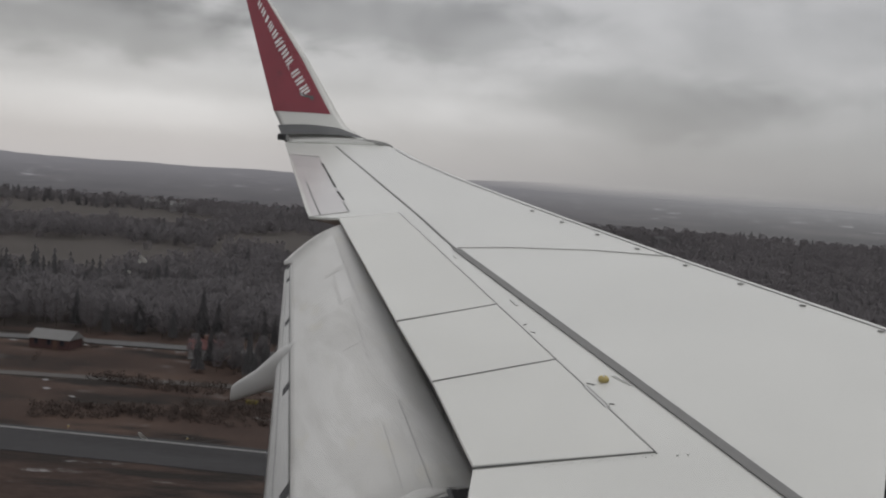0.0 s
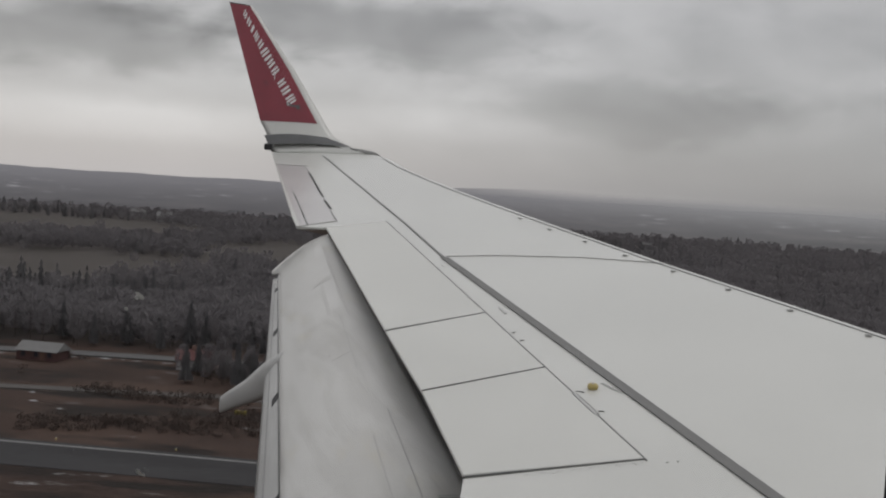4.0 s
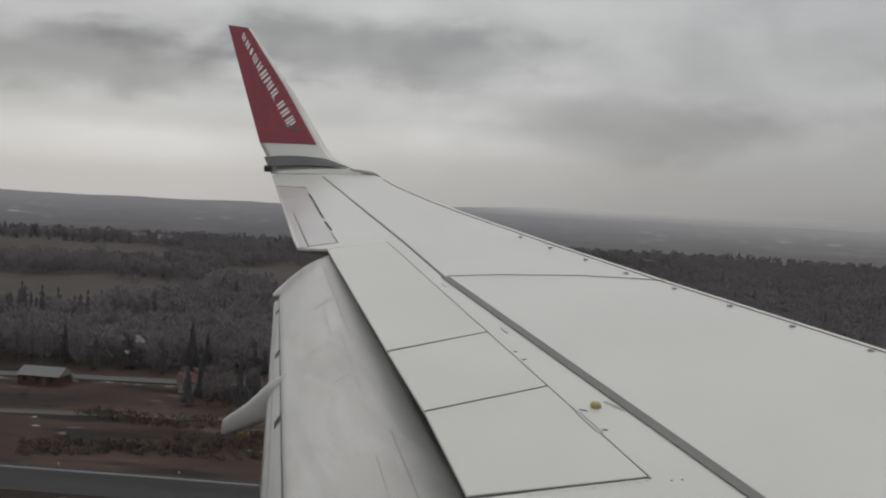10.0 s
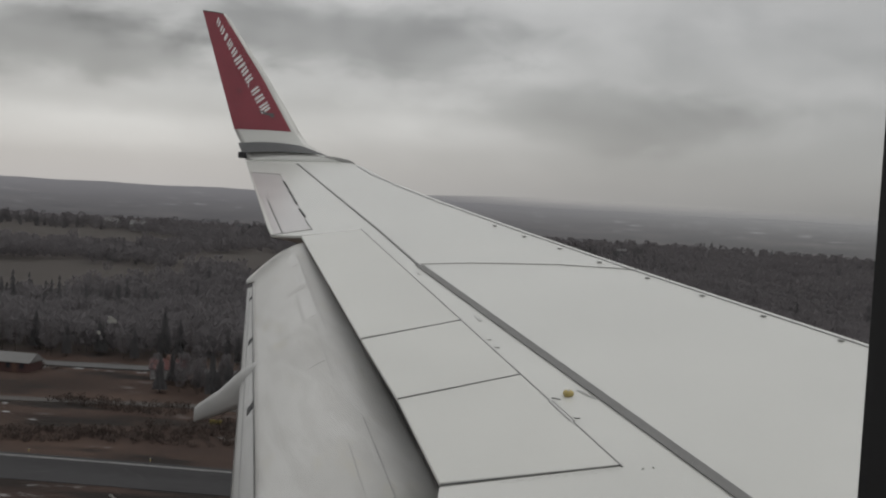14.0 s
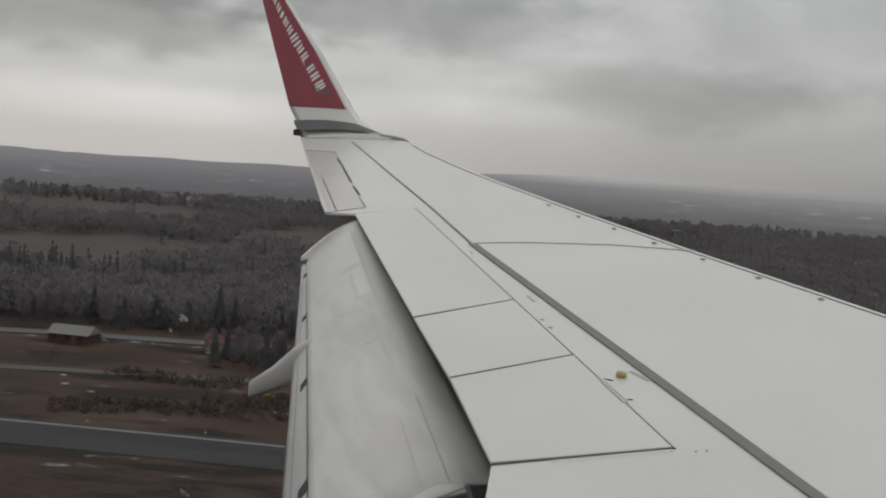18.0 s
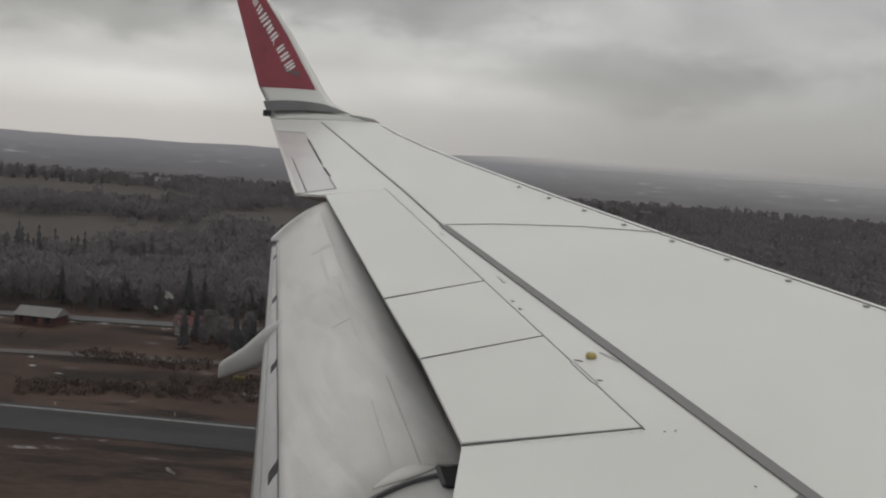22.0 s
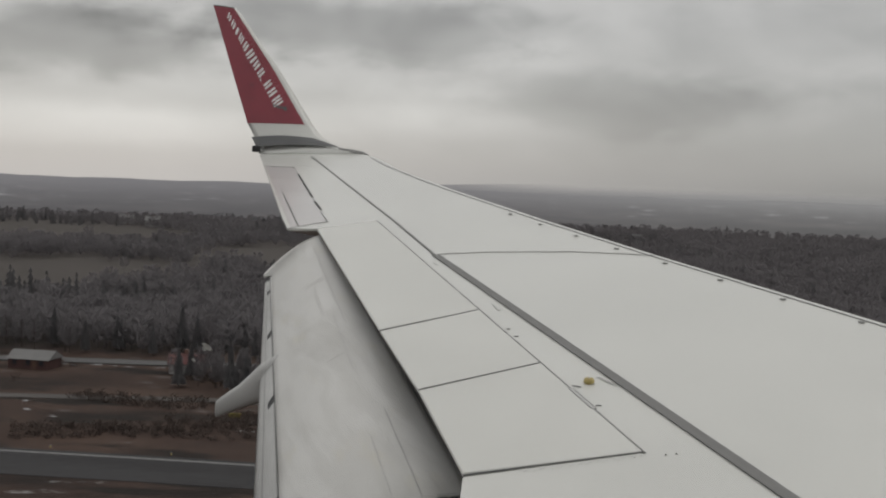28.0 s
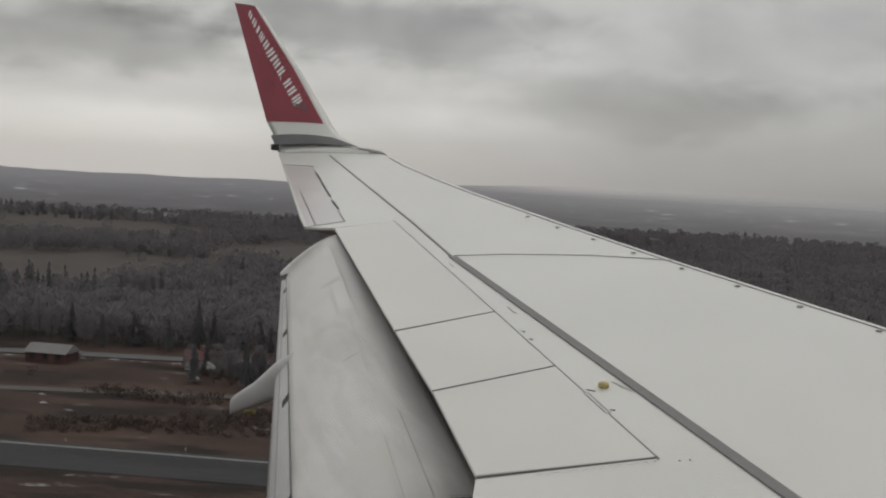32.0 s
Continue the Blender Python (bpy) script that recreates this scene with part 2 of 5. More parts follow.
def flap_mat():
    """Grey-white flap paint with grimy patches along the span, wind-drawn streaks across it and a few ochre stains."""
    mt = mat("flap_paint", (0.640, 0.636, 0.615), 0.42, 0.08, 1.0, 9.0, 0.0, amount=0.5)
    nt = mt.node_tree
    N, L = nt.nodes, nt.links
    b = N["Principled BSDF"]
    clean = b.inputs["Base Color"].links[0].from_socket
    geo = N.new("ShaderNodeNewGeometry")
    axes = N.new("ShaderNodeCombineXYZ")
    for i, d in enumerate(((0.28565, -0.95068, -0.12089), (-0.75, -0.2254, -0.62))):
        dot = N.new("ShaderNodeVectorMath")
        dot.operation = "DOT_PRODUCT"
        dot.inputs[1].default_value = d
        L.new(geo.outputs["Position"], dot.inputs[0]), L.new(dot.outputs["Value"], axes.inputs[i])

    def tex(sx, sy, detail, shift, rough=0.55, distort=0.0):
        mp = N.new("ShaderNodeMapping")
        mp.inputs["Scale"].default_value, mp.inputs["Location"].default_value = (sx, sy, 1), (shift, shift * 1.7, 0)
        L.new(axes.outputs[0], mp.inputs[0])
        n = N.new("ShaderNodeTexNoise")
        n.inputs["Scale"].default_value, n.inputs["Detail"].default_value, n.inputs["Roughness"].default_value = 1.0, detail, rough
        n.inputs["Distortion"].default_value = distort
        L.new(mp.outputs[0], n.inputs["Vector"])
        return n.outputs[0]

    def cover(under, mask, a, z, gain, colour, kind="MULTIPLY"):
        r = N.new("ShaderNodeMapRange")
        r.interpolation_type = "SMOOTHSTEP"
        for k, v in (("From Min", a), ("From Max", z), ("To Max", gain)):
            r.inputs[k].default_value = v
        x = N.new("ShaderNodeMix")
        x.data_type, x.blend_type = "RGBA", kind
        x.inputs["B"].default_value = (*colour, 1)
        L.new(mask, r.inputs["Value"]), L.new(r.outputs[0], x.inputs["Factor"]), L.new(under, x.inputs["A"])
        return x.outputs[2]

    c = cover(clean, tex(0.6, 3.6, 4, 2.0, 0.55, 0.4), 0.46, 0.57, 0.52, (0.80, 0.795, 0.785))
    c = cover(c, tex(0.9, 6.5, 4, 7.0, 0.6, 0.2), 0.52, 0.58, 0.36, (0.82, 0.815, 0.80))
    c = cover(c, tex(5.0, 0.9, 3, 4.0), 0.50, 0.72, 0.25, (0.84, 0.83, 0.82))
    c = cover(c, tex(1.6, 4.0, 4, 11.0), 0.57, 0.70, 0.55, (0.95, 0.92, 0.82))
    c = cover(c, tex(14.0, 18.0, 2, 5.0), 0.72, 0.77, 0.35, (0.66, 0.64, 0.61))
    L.new(c, b.inputs["Base Color"])
    return mt


FLAP = flap_mat()
FLAP2 = mat("aft_flap_paint", (0.50, 0.50, 0.49), 0.42, 0.2, 2.0, 20, 0.03)
GREY = mat("grey_sealant", (0.115, 0.118, 0.12), 0.6, 0.2, 6, 60, 0.05)
STRIPE = mat("stripe_sealant", (0.145, 0.145, 0.141), 0.55, 0.2, 5, 60, 0.04)
SEAM = mat("seam_sealant", (0.16, 0.16, 0.16), 0.7, 0.2, 6, 60, 0.0)
FAINT = mat("faint_seam", (0.33, 0.33, 0.32), 0.7, 0.2, 6, 60, 0.0)
RIVET = mat("painted_rivet", (0.49, 0.49, 0.48), 0.5, 0.1, 8, 60, 0.0)
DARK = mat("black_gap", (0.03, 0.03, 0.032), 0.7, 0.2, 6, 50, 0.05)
RED = mat("red_paint", (0.27, 0.038, 0.057), 0.40, 0.22, 2.2, 22, 0.02)
LETTER = mat("white_lettering", (0.80, 0.78, 0.77), 0.5, 0.12, 8, 60, 0.0)
YELLOW = mat("yellow_fitting", (0.50, 0.40, 0.15), 0.45, 0.2, 20, 90, 0.1)
RUBBER = mat("black_rubber", (0.012, 0.012, 0.013), 0.8, 0.2, 20, 90, 0.1, spec=0.15)
PLASTIC = mat("cabin_plastic", (0.55, 0.54, 0.52), 0.6, 0.1, 8, 120, 0.1)


# ---- mesh helpers ----
def mesh_of(name, verts, faces, smooth=False):
    me = bpy.data.meshes.new(name)
    me.from_pydata([tuple(v) for v in verts], [], [tuple(f) for f in faces])
    if smooth:
        me.polygons.foreach_set("use_smooth", [True] * len(me.polygons))
    me.update()
    return me


def part(name, geom, material, parent=None, label="", smooth=False):
    """One mesh object, under a thing or a part; geom is a bmesh, or vertices and faces."""
    if isinstance(geom, bmesh.types.BMesh):
        me = bpy.data.meshes.new(name)
        geom.to_mesh(me)
        geom.free()
        if smooth:
            me.polygons.foreach_set("use_smooth", [True] * len(me.polygons))
    elif isinstance(geom, bpy.types.Mesh):
        me = geom
    else:
        me = mesh_of(name, *geom, smooth)
    if not me.materials:
        me.materials.append(material)
    ob = new(name, me)
    ob.parent = parent
    if label:
        ob["label"] = label
    return ob


def loft(rings, close=True, cap=True):
    n, verts, faces = len(rings[0]), [v for r in rings for v in r], []
    for i in range(len(rings) - 1):
        for j in range(n if close else n - 1):
            k = (j + 1) % n
            faces.append((i * n + j, i * n + k, (i + 1) * n + k, (i + 1) * n + j))
    if cap and close:
        faces.append(tuple(range(n - 1, -1, -1)))
        faces.append(tuple((len(rings) - 1) * n + j for j in range(n)))
    return verts, faces


def box(x0, x1, y0, y1, z0, z1, bevel=0.0):
    bm = bmesh.new()
    bmesh.ops.create_cube(bm, size=1, matrix=Matrix.LocRotScale(((x0 + x1) / 2, (y0 + y1) / 2, (z0 + z1) / 2), None, (x1 - x0, y1 - y0, z1 - z0)))
    if bevel:
        bmesh.ops.bevel(bm, geom=bm.edges[:], offset=bevel, segments=2, profile=0.5, affect="EDGES")
    return bm


def empty(name, m=None):
    ob = new(name)
    ob.empty_display_size = 0.2
    if m is not None:
        ob.matrix_world = m
    return ob


# ---- the airliner: plan of the wing, in metres from the seat ----
def wing_z(x, y):
    return EYE - 1.754 + 0.139 * y + 0.0394 * x


def on(x, y, lift=0.0):
    return Vector((x, y, wing_z(x, y) + lift))


LEAD = [(-1.0, 6.31), (0.3, 5.60), (4.0, 3.56), (6.8, 2.043), (8.73, 0.961), (10.3, 0.13), (12.04, -0.75), (13.8, -1.57), (15.06, -2.02), (15.5, -2.26)]


def lead_x(y):
    for (a, xa), (b, xb) in zip(LEAD, LEAD[1:]):
        if y <= b:
            return xa + (xb - xa) * (y - a) / (b - a)
    return LEAD[-1][1]


def hinge_x(y):
    return 0.49 - (y - 4.71) * 0.3357


def trail_x(y):
    return -2.10 - (y - 9.85) * 0.2799


airliner = tagged(empty("airliner", Matrix.Translation((0, 0, EYE - 1.7))), "white airliner in flight, flaps lowered, dark red winglet", "airplane")
BASE = Vector((0, 0, EYE - 1.7))


def fit(ob):
    """Parts are drawn in world places; hang them under the airliner's own base."""
    if ob.parent == airliner:
        ob.matrix_parent_inverse = Matrix.Translation(-BASE)
    return ob


def aero(te, le, thick, n=14, drop=0.026, rise=0.0):
    """A closed wing section: nearly flat on top, rounded at the nose, full below."""
    te, le = Vector(te), Vector(le)
    le.x += 0.02
    c = le - te
    up, low = [], []
    tip = 0.07 / c.length
    for k in range(n - 5):
        up.append(te + c * (1 - tip) * (k / (n - 5)) + Vector((0, 0, rise * math.sin(math.pi * k / (n - 5)))))
    for k in range(6):
        w = math.pi / 2 * k / 5
        up.append(te + c * (1 - tip + tip * math.sin(w)) - Vector((0, 0, drop * (1 - math.cos(w)))))
    for i in range(1, n + 1):
        u = (1 - i / n) ** 1.6
        low.append(te + c * u + Vector((0, 0, -drop * min(1, u * 3) - thick * math.sin(math.pi * (u ** 0.75)) ** 1.4 - 0.018)))
    return up + low


secs = []
for y, x0 in ((-1.0, -0.22), (0.3, -0.22), (2.5, -0.22), (4.0, -0.225)):
    secs.append(aero(on(x0, y), on(lead_x(y), y), 0.10 * (lead_x(y) - x0)))
secs.append(aero(on(-0.230, 4.425), on(lead_x(5.2), 5.2), 0.40))
secs.append(aero(on(0.497, 4.705), on(lead_x(5.2), 5.2), 0.36))
for y in (5.6, 6.2, 6.8, 7.4, 8.1, 8.8, 9.5):
    secs.append(aero(on(hinge_x(y) + 0.008, y), on(lead_x(y + 0.6), y + 0.6), 0.10 * (lead_x(y + 0.6) - hinge_x(y))))
secs.append(aero(on(-1.362, 10.25), on(lead_x(11.4), 11.4), 0.14))
secs.append(aero(on(-1.842, 9.853), on(lead_x(11.4), 11.4), 0.15))
secs.append(aero(on(-2.095, 9.872), on(lead_x(11.45), 11.45), 0.15))
for y, v in ((10.4, 11.7), (11.4, 12.25), (12.4, 12.95), (13.4, 13.8), (14.4, 14.6), (15.1, 15.1), (15.52, 15.5)):
    secs.append(aero(on(trail_x(y), y), on(lead_x(v), v), 0.085 * (lead_x(y) - trail_x(y)), drop=0.024))
fit(part("wing_skin", loft(secs), WHITE, airliner, "satin white painted upper wing skin"))


# spoiler panels, hinged along the rear spar
def spoiler(a, b, c, d, lift, label=""):
    """Corners: hinge inboard, hinge outboard, trailing outboard, trailing inboard."""
    bm = bmesh.new()
    hi, ho, to, ti = [on(*p) for p in (a, b, c, d)]
    ti, to = ti + Vector((0, 0, lift)), to + Vector((0, 0, lift))
    top = [hi, ho, to, ti]
    vs = [bm.verts.new(v + Vector((0, 0, 0.004))) for v in top] + [bm.verts.new(v + Vector((0, 0, -t))) for v, t in zip(top, (0.07, 0.06, 0.012, 0.012))]
    bm.faces.new(vs[:4])
    bm.faces.new(vs[7:3:-1])
    for i in range(4):
        j = (i + 1) % 4
        bm.faces.new((vs[i], vs[i + 4], vs[j + 4], vs[j]))
    bmesh.ops.recalc_face_normals(bm, faces=bm.faces[:])
    bmesh.ops.bevel(bm, geom=bm.edges[:], offset=0.003, segments=1, affect="EDGES")
    panel = fit(part("spoiler_panel", bm, PANEL, airliner, label))
    # added black sheet that soaks up bounced light, deepening the gap's shade
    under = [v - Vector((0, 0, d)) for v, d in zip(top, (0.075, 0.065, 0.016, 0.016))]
    shade_sheet = part("shade_sheet", (under + [v - Vector((0, 0, 0.004)) for v in under], [(3, 2, 1, 0), (4, 5, 6, 7), (0, 1, 5, 4), (1, 2, 6, 5), (2, 3, 7, 6), (3, 0, 4, 7)]), DARK, panel, "black sheet added to deepen the shade under the spoiler")
    shade_sheet.matrix_parent_inverse = Matrix.Identity(4)
    return panel


def lerp(a, b, t):
    return (a[0] + (b[0] - a[0]) * t, a[1] + (b[1] - a[1]) * t)


H_IN, H_OUT, S_IN, S_OUT = (0.490, 4.709), (-1.37, 10.25), (-0.230, 4.438), (-1.83, 9.84)
hinge_cuts = [0.0, 0.222, 0.421, 1.0]
trail_pts = [(-0.230, 4.438), (-0.509, 5.465), (-0.838, 6.535), (-1.83, 9.84)]
for i in range(3):
    g = 0.0010
    h0, h1 = lerp(H_IN, H_OUT, hinge_cuts[i] + g), lerp(H_IN, H_OUT, hinge_cuts[i + 1] - g)
    spoiler(h0, h1, lerp(trail_pts[i + 1], trail_pts[i], 0.008), lerp(trail_pts[i], trail_pts[i + 1], 0.008), (0.004, 0.002, 0.002)[i])
# cove under the spoilers, closed by the rear spar, which is coloured black
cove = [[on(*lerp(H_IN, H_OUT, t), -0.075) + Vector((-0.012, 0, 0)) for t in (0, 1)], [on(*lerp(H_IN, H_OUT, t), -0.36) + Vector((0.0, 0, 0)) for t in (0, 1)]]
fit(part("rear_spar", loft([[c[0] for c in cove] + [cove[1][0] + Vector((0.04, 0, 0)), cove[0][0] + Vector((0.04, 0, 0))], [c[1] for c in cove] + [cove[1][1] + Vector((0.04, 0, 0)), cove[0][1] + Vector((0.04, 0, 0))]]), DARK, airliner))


def strip(name, pts, width, material, lift=0.004, label=""):
    """A flat band of sealant or paint along points of the wing's top."""
    left, right = [], []
    for i, p in enumerate(pts):
        a, b = pts[max(0, i - 1)], pts[min(len(pts) - 1, i + 1)]
        t = Vector((b[0] - a[0], b[1] - a[1], 0)).normalized()
        s = Vector((-t.y, t.x, 0)) * width / 2
        q = on(*p, lift)
        left.append(q + s), right.append(q - s)
    rings = [(l, r, r - Vector((0, 0, 0.004)), l - Vector((0, 0, 0.004))) for l, r in zip(left, right)]
    return fit(part(name, loft(rings), material, airliner, label))


strip("wing_stripe", [(2.612 - 0.3808 * y, y) for y in (8.70, 7.0, 5.0, 3.0, 0.4)], 0.068, STRIPE, 0.005, "dark grey sealed spanwise joint")
strip("stripe_branch", [(1.02, 4.13), (0.912, 3.968), (0.90, 3.6)], 0.03, STRIPE, 0.005)
strip("panel_seam", [(-2.93, 15.25), (-1.99, 12.5), (-1.21, 10.23), (-0.715, 8.72)], 0.020, SEAM)
strip("panel_seam", [(-0.69, 8.74), (-0.31, 8.82), (0.33, 8.83), (0.79, 8.73), (0.93, 8.68)], 0.017, FAINT)
strip("panel_seam", [lerp(H_IN, H_OUT, t) for t in (-0.003, 0.5, 1.0)], 0.0080, SEAM, 0.005)
strip("panel_seam", [(0.494, 4.707), (0.13, 4.572), (-0.05, 4.505)], 0.0055, SEAM, 0.005)
strip("panel_seam", [(0.0, 4.524), (-0.228, 4.436)], 0.010, GREY, 0.0052)
for a, b, h in ((lerp(H_IN, H_OUT, hinge_cuts[1]), trail_pts[1], 0.012), (lerp(H_IN, H_OUT, hinge_cuts[2]), trail_pts[2], 0.010)):
    p, q = on(*a, 0.007), on(*b, h)
    s = Vector((0.08, 0.28, 0)).normalized() * 0.0014
    ring = [p - s, p + s, q + s, q - s]
    fit(part("spoiler_joint", (ring + [r - Vector((0, 0, 0.006)) for r in ring], [(0, 1, 2, 3), (7, 6, 5, 4), (0, 4, 5, 1), (1, 5, 6, 2), (2, 6, 7, 3), (3, 7, 4, 0)]), SEAM, airliner))
# darker, pinkish tone puts the winglet's reflection into the aileron's colour
aileron = [(-1.80, 10.19), (-2.07, 9.88), (-3.31, 14.22), (-2.90, 14.05)]
ring = [on(*p, 0.003) for p in aileron]
fit(part("aileron", (ring + [q - Vector((0, 0, 0.006)) for q in ring], [(0, 1, 2, 3), (7, 6, 5, 4), (0, 4, 5, 1), (1, 5, 6, 2), (2, 6, 7, 3), (3, 7, 4, 0)]), mat("aileron_reflection", (0.56, 0.545, 0.54), 0.25, 0.12, 1.5, 24, 0.02), airliner, "off-white aileron, pinkish reflection painted in, dark hinge slots"))
strip("aileron_seam", [(-2.58, 11.9), (-2.02, 9.97)], 0.012, SEAM, 0.006)
strip("aileron_seam", [(-3.32, 14.22), (-3.1, 14.13), (-2.90, 14.05)], 0.024, SEAM, 0.006)
strip("aileron_seam", [(-2.09, 9.86), (-1.90, 10.08), (-1.80, 10.19)], 0.02, FAINT)
for a, b in (((-2.74, 13.45), (-2.55, 12.8)), ((-2.53, 12.72), (-2.36, 12.13)), ((-2.345, 12.07), (-2.21, 11.61)), ((-2.14, 11.35), (-1.98, 10.84))):
    strip("aileron_slot", [a, b], 0.024, DARK, 0.006)
strip("aileron_slot", [(-1.96, 10.7), (-1.80, 10.19)], 0.014, SEAM)
strip("panel_seam", [(0.06, 3.886), (0.34, 3.952), (0.363, 3.93), (0.365, 3.5)], 0.010, SEAM)
strip("slat_joint", [(lead_x(y) - 0.085, y) for y in (1.0, 4.0, 6.8, 8.73, 10.3, 12.04, 13.0, 14.2, 15.05)], 0.014, SEAM, 0.003)
for p in ((-0.18, 10.55), (0.09, 10.01), (0.38, 9.48), (0.67, 8.94), (0.98, 8.40), (1.29, 7.86), (1.59, 7.32), (1.92, 6.77), (2.23, 6.2), (2.55, 5.65)):
    bm = bmesh.new()
    bmesh.ops.create_cone(bm, cap_ends=True, segments=10, radius1=0.022, radius2=0.017, depth=0.008, matrix=Matrix.Translation(on(*p, 0.005)))
    fit(part("slat_fastener", bm, FAINT, airliner))

# small marks along the spar line
for p, q in (((-0.68, 8.40), 0.05), ((-0.19, 7.10), 0.07), ((-0.15, 6.63), 0.03), ((-0.07, 6.39), 0.03)):
    strip("stencil_mark", [(p[0] - q * 0.3, p[1] + q), (p[0] + q * 0.3, p[1] - q)], q * 0.3, RIVET)
for p, along in (((0.243, 5.561), 0.030), ((0.262, 5.548), 0.016), ((0.339, 5.280), 0.026), ((-0.055, 6.44), 0.026), ((-0.105, 6.60), 0.02)):
    strip("dark_mark", [(p[0] - along * 0.5, p[1] + along * 0.12), (p[0] + along * 0.5, p[1] - along * 0.12)], 0.007, SEAM)
# two short lines of stencilled writing, too small to read
for i, (x0, y0, count) in enumerate(((0.352, 5.690, 5), (0.392, 5.630, 4))):
    for j in range(count):
        x, y = x0 + 0.012 * j, y0 - 0.022 * j
        strip("stencil_bar", [(x, y), (x + 0.020, y + 0.010)], 0.006, RIVET)
for k in range(22):
    u = (k + 0.5 + 0.3 * math.sin(k * 2.3)) / 22
    bm = bmesh.new()
    bmesh.ops.create_cone(bm, cap_ends=True, segments=6, radius1=0.0038, radius2=0.0032, depth=0.003, matrix=Matrix.Translation(on(0.49 - 0.50 * u, 4.672 - 0.190 * u - 0.014 * (k % 3 == 1), 0.002)))
    fit(part("rivet", bm, RIVET, airliner))
strip("access_strip", [(0.220, 5.515), (0.316, 5.228)], 0.018, RIVET, 0.0054)
for e in (-0.010, 0.010):
    strip("access_edge", [(0.220 + e, 5.515 + e * 0.33), (0.316 + e, 5.228 + e * 0.33)], 0.004, SEAM, 0.0056)
for p in ((0.856, 4.182), (0.622, 4.693), (0.578, 4.68), (0.1, 3.97)):
    bm = bmesh.new()
    bmesh.ops.create_cone(bm, cap_ends=True, segments=8, radius1=0.005, radius2=0.0045, depth=0.004, matrix=Matrix.Translation(on(*p, 0.003)))
    fit(part("rivet", bm, RIVET, airliner))
bm = bmesh.new()
bmesh.ops.create_uvsphere(bm, u_segments=14, v_segments=8, radius=0.028, matrix=Matrix.Translation(on(0.31, 5.61, 0.012)) @ Matrix.Diagonal((1, 1, 0.75, 1)))
fit(part("tie_down_fitting", bm, YELLOW, airliner, "small yellow domed escape-rope fitting", True))
# white bead added as the bright highlight on the dome
bm = bmesh.new()
bmesh.ops.create_uvsphere(bm, u_segments=8, v_segments=6, radius=0.007, matrix=Matrix.Translation(on(0.309, 5.597, 0.031)))
fit(part("fitting_highlight", bm, LETTER, airliner, "", True))

# ---- flaps ----
E0 = on(-1.8286, 9.839)
DR = Vector((0.28565, -0.95068, -0.12089))
AFT = Vector((-0.9577, -0.28776, 0))
UP = Vector((0, 0, 1))


def flap_te(t):
    return E0 + DR * t + AFT * (0.383 + 0.054 * t) - UP * (0.38 + 0.078 * t)


def flap_nose(t):
    return E0 + DR * t - AFT * (0.09 + 0.03 * t) - UP * (0.050 + 0.059 * t)


FLAP_N = AFT * 0.68 + UP * 0.73


def flap_top(t, u, lift=0.0, extra=0.0):
    """A place on the flap's curved top: u runs from its nose under the spoiler to its trailing edge."""
    te = flap_te(t) + (AFT * 0.062 - UP * 0.015) * extra
    nose = flap_nose(t)
    return nose + (te - nose) * u + FLAP_N * ((0.061 + 0.0205 * t) * (math.sin(math.pi * u ** 0.68) ** 0.9 if 0 < u < 1 else 0.0) + lift)


def flap_ring(t, extra=0.0, n=16, sink=0.0):
    top = [flap_top(t, i / n, -sink, extra) for i in range(n + 1)]
    a, b = top[0], top[-1]
    low = [b + (a - b) * (i / n) - FLAP_N * 0.03 * math.sin(math.pi * i / n) - UP * 0.012 for i in range(n)]
    return top + low


flap = fit(part("flap", loft([flap_ring(0.0, 1), flap_ring(0.085, 1), flap_ring(0.09), *[flap_ring(0.09 + 5.07 * i / 14) for i in range(1, 15)]]), FLAP, airliner, "lowered grey flap with streaky grime", True))


def flap_band(name, u0, u1, t0, t1, material, lift, label="", n=14, skew=0.0):
    rings = []
    for i in range(n + 1):
        t = t0 + (t1 - t0) * i / n
        v = skew * i / n
        us = [u0 + v + (u1 - u0) * k / 4 for k in range(5)]
        top = [flap_top(t, u, lift) for u in us]
        rings.append(top + [flap_top(t, u, -0.004) for u in reversed(us)])
    return part(name, loft(rings), material, flap, label)


# dark band: mostly the shade under the spoiler painted on, with some soot
flap_band("flap_nose", 0.004, 0.034, 0.02, 5.14, mat("nose_shade_soot", (0.16, 0.158, 0.155), 0.7, 0.3, 2.0, 14, 0.03), 0.003, "flap nose darkened for the gap's shade and soot")
WORN = mat("worn_seam", (0.44, 0.435, 0.42), 0.6, 0.3, 4, 30, 0.0)
FINE = mat("fine_seam", (0.52, 0.515, 0.50), 0.6, 0.2, 4, 30, 0.0)
for u, t0, t1, paint in ((0.212, 4.0, 5.06, WORN), (0.335, 4.25, 5.0, FINE), (0.30, 2.2, 3.3, FINE), (0.225, 0.3, 2.4, FINE), (0.40, 1.4, 2.1, FINE)):
    flap_band("flap_seam", u, u + 0.0045, t0, t1, paint, 0.002)
# cleaner rectangles and smears across the outboard end
CLEAN = mat("cleaner_flap_paint", (0.68, 0.676, 0.658), 0.45, 0.12, 2.0, 20, 0.02)
SMEAR = mat("smeared_flap_paint", (0.60, 0.595, 0.575), 0.5, 0.2, 3.0, 20, 0.02)
for u0, u1, t0, t1 in ((0.25, 0.36, 0.25, 0.62), (0.25, 0.36, 0.72, 1.22), (0.25, 0.37, 1.36, 2.05)):
    flap_band("flap_patch", u0, u1, t0, t1, CLEAN, 0.0018)
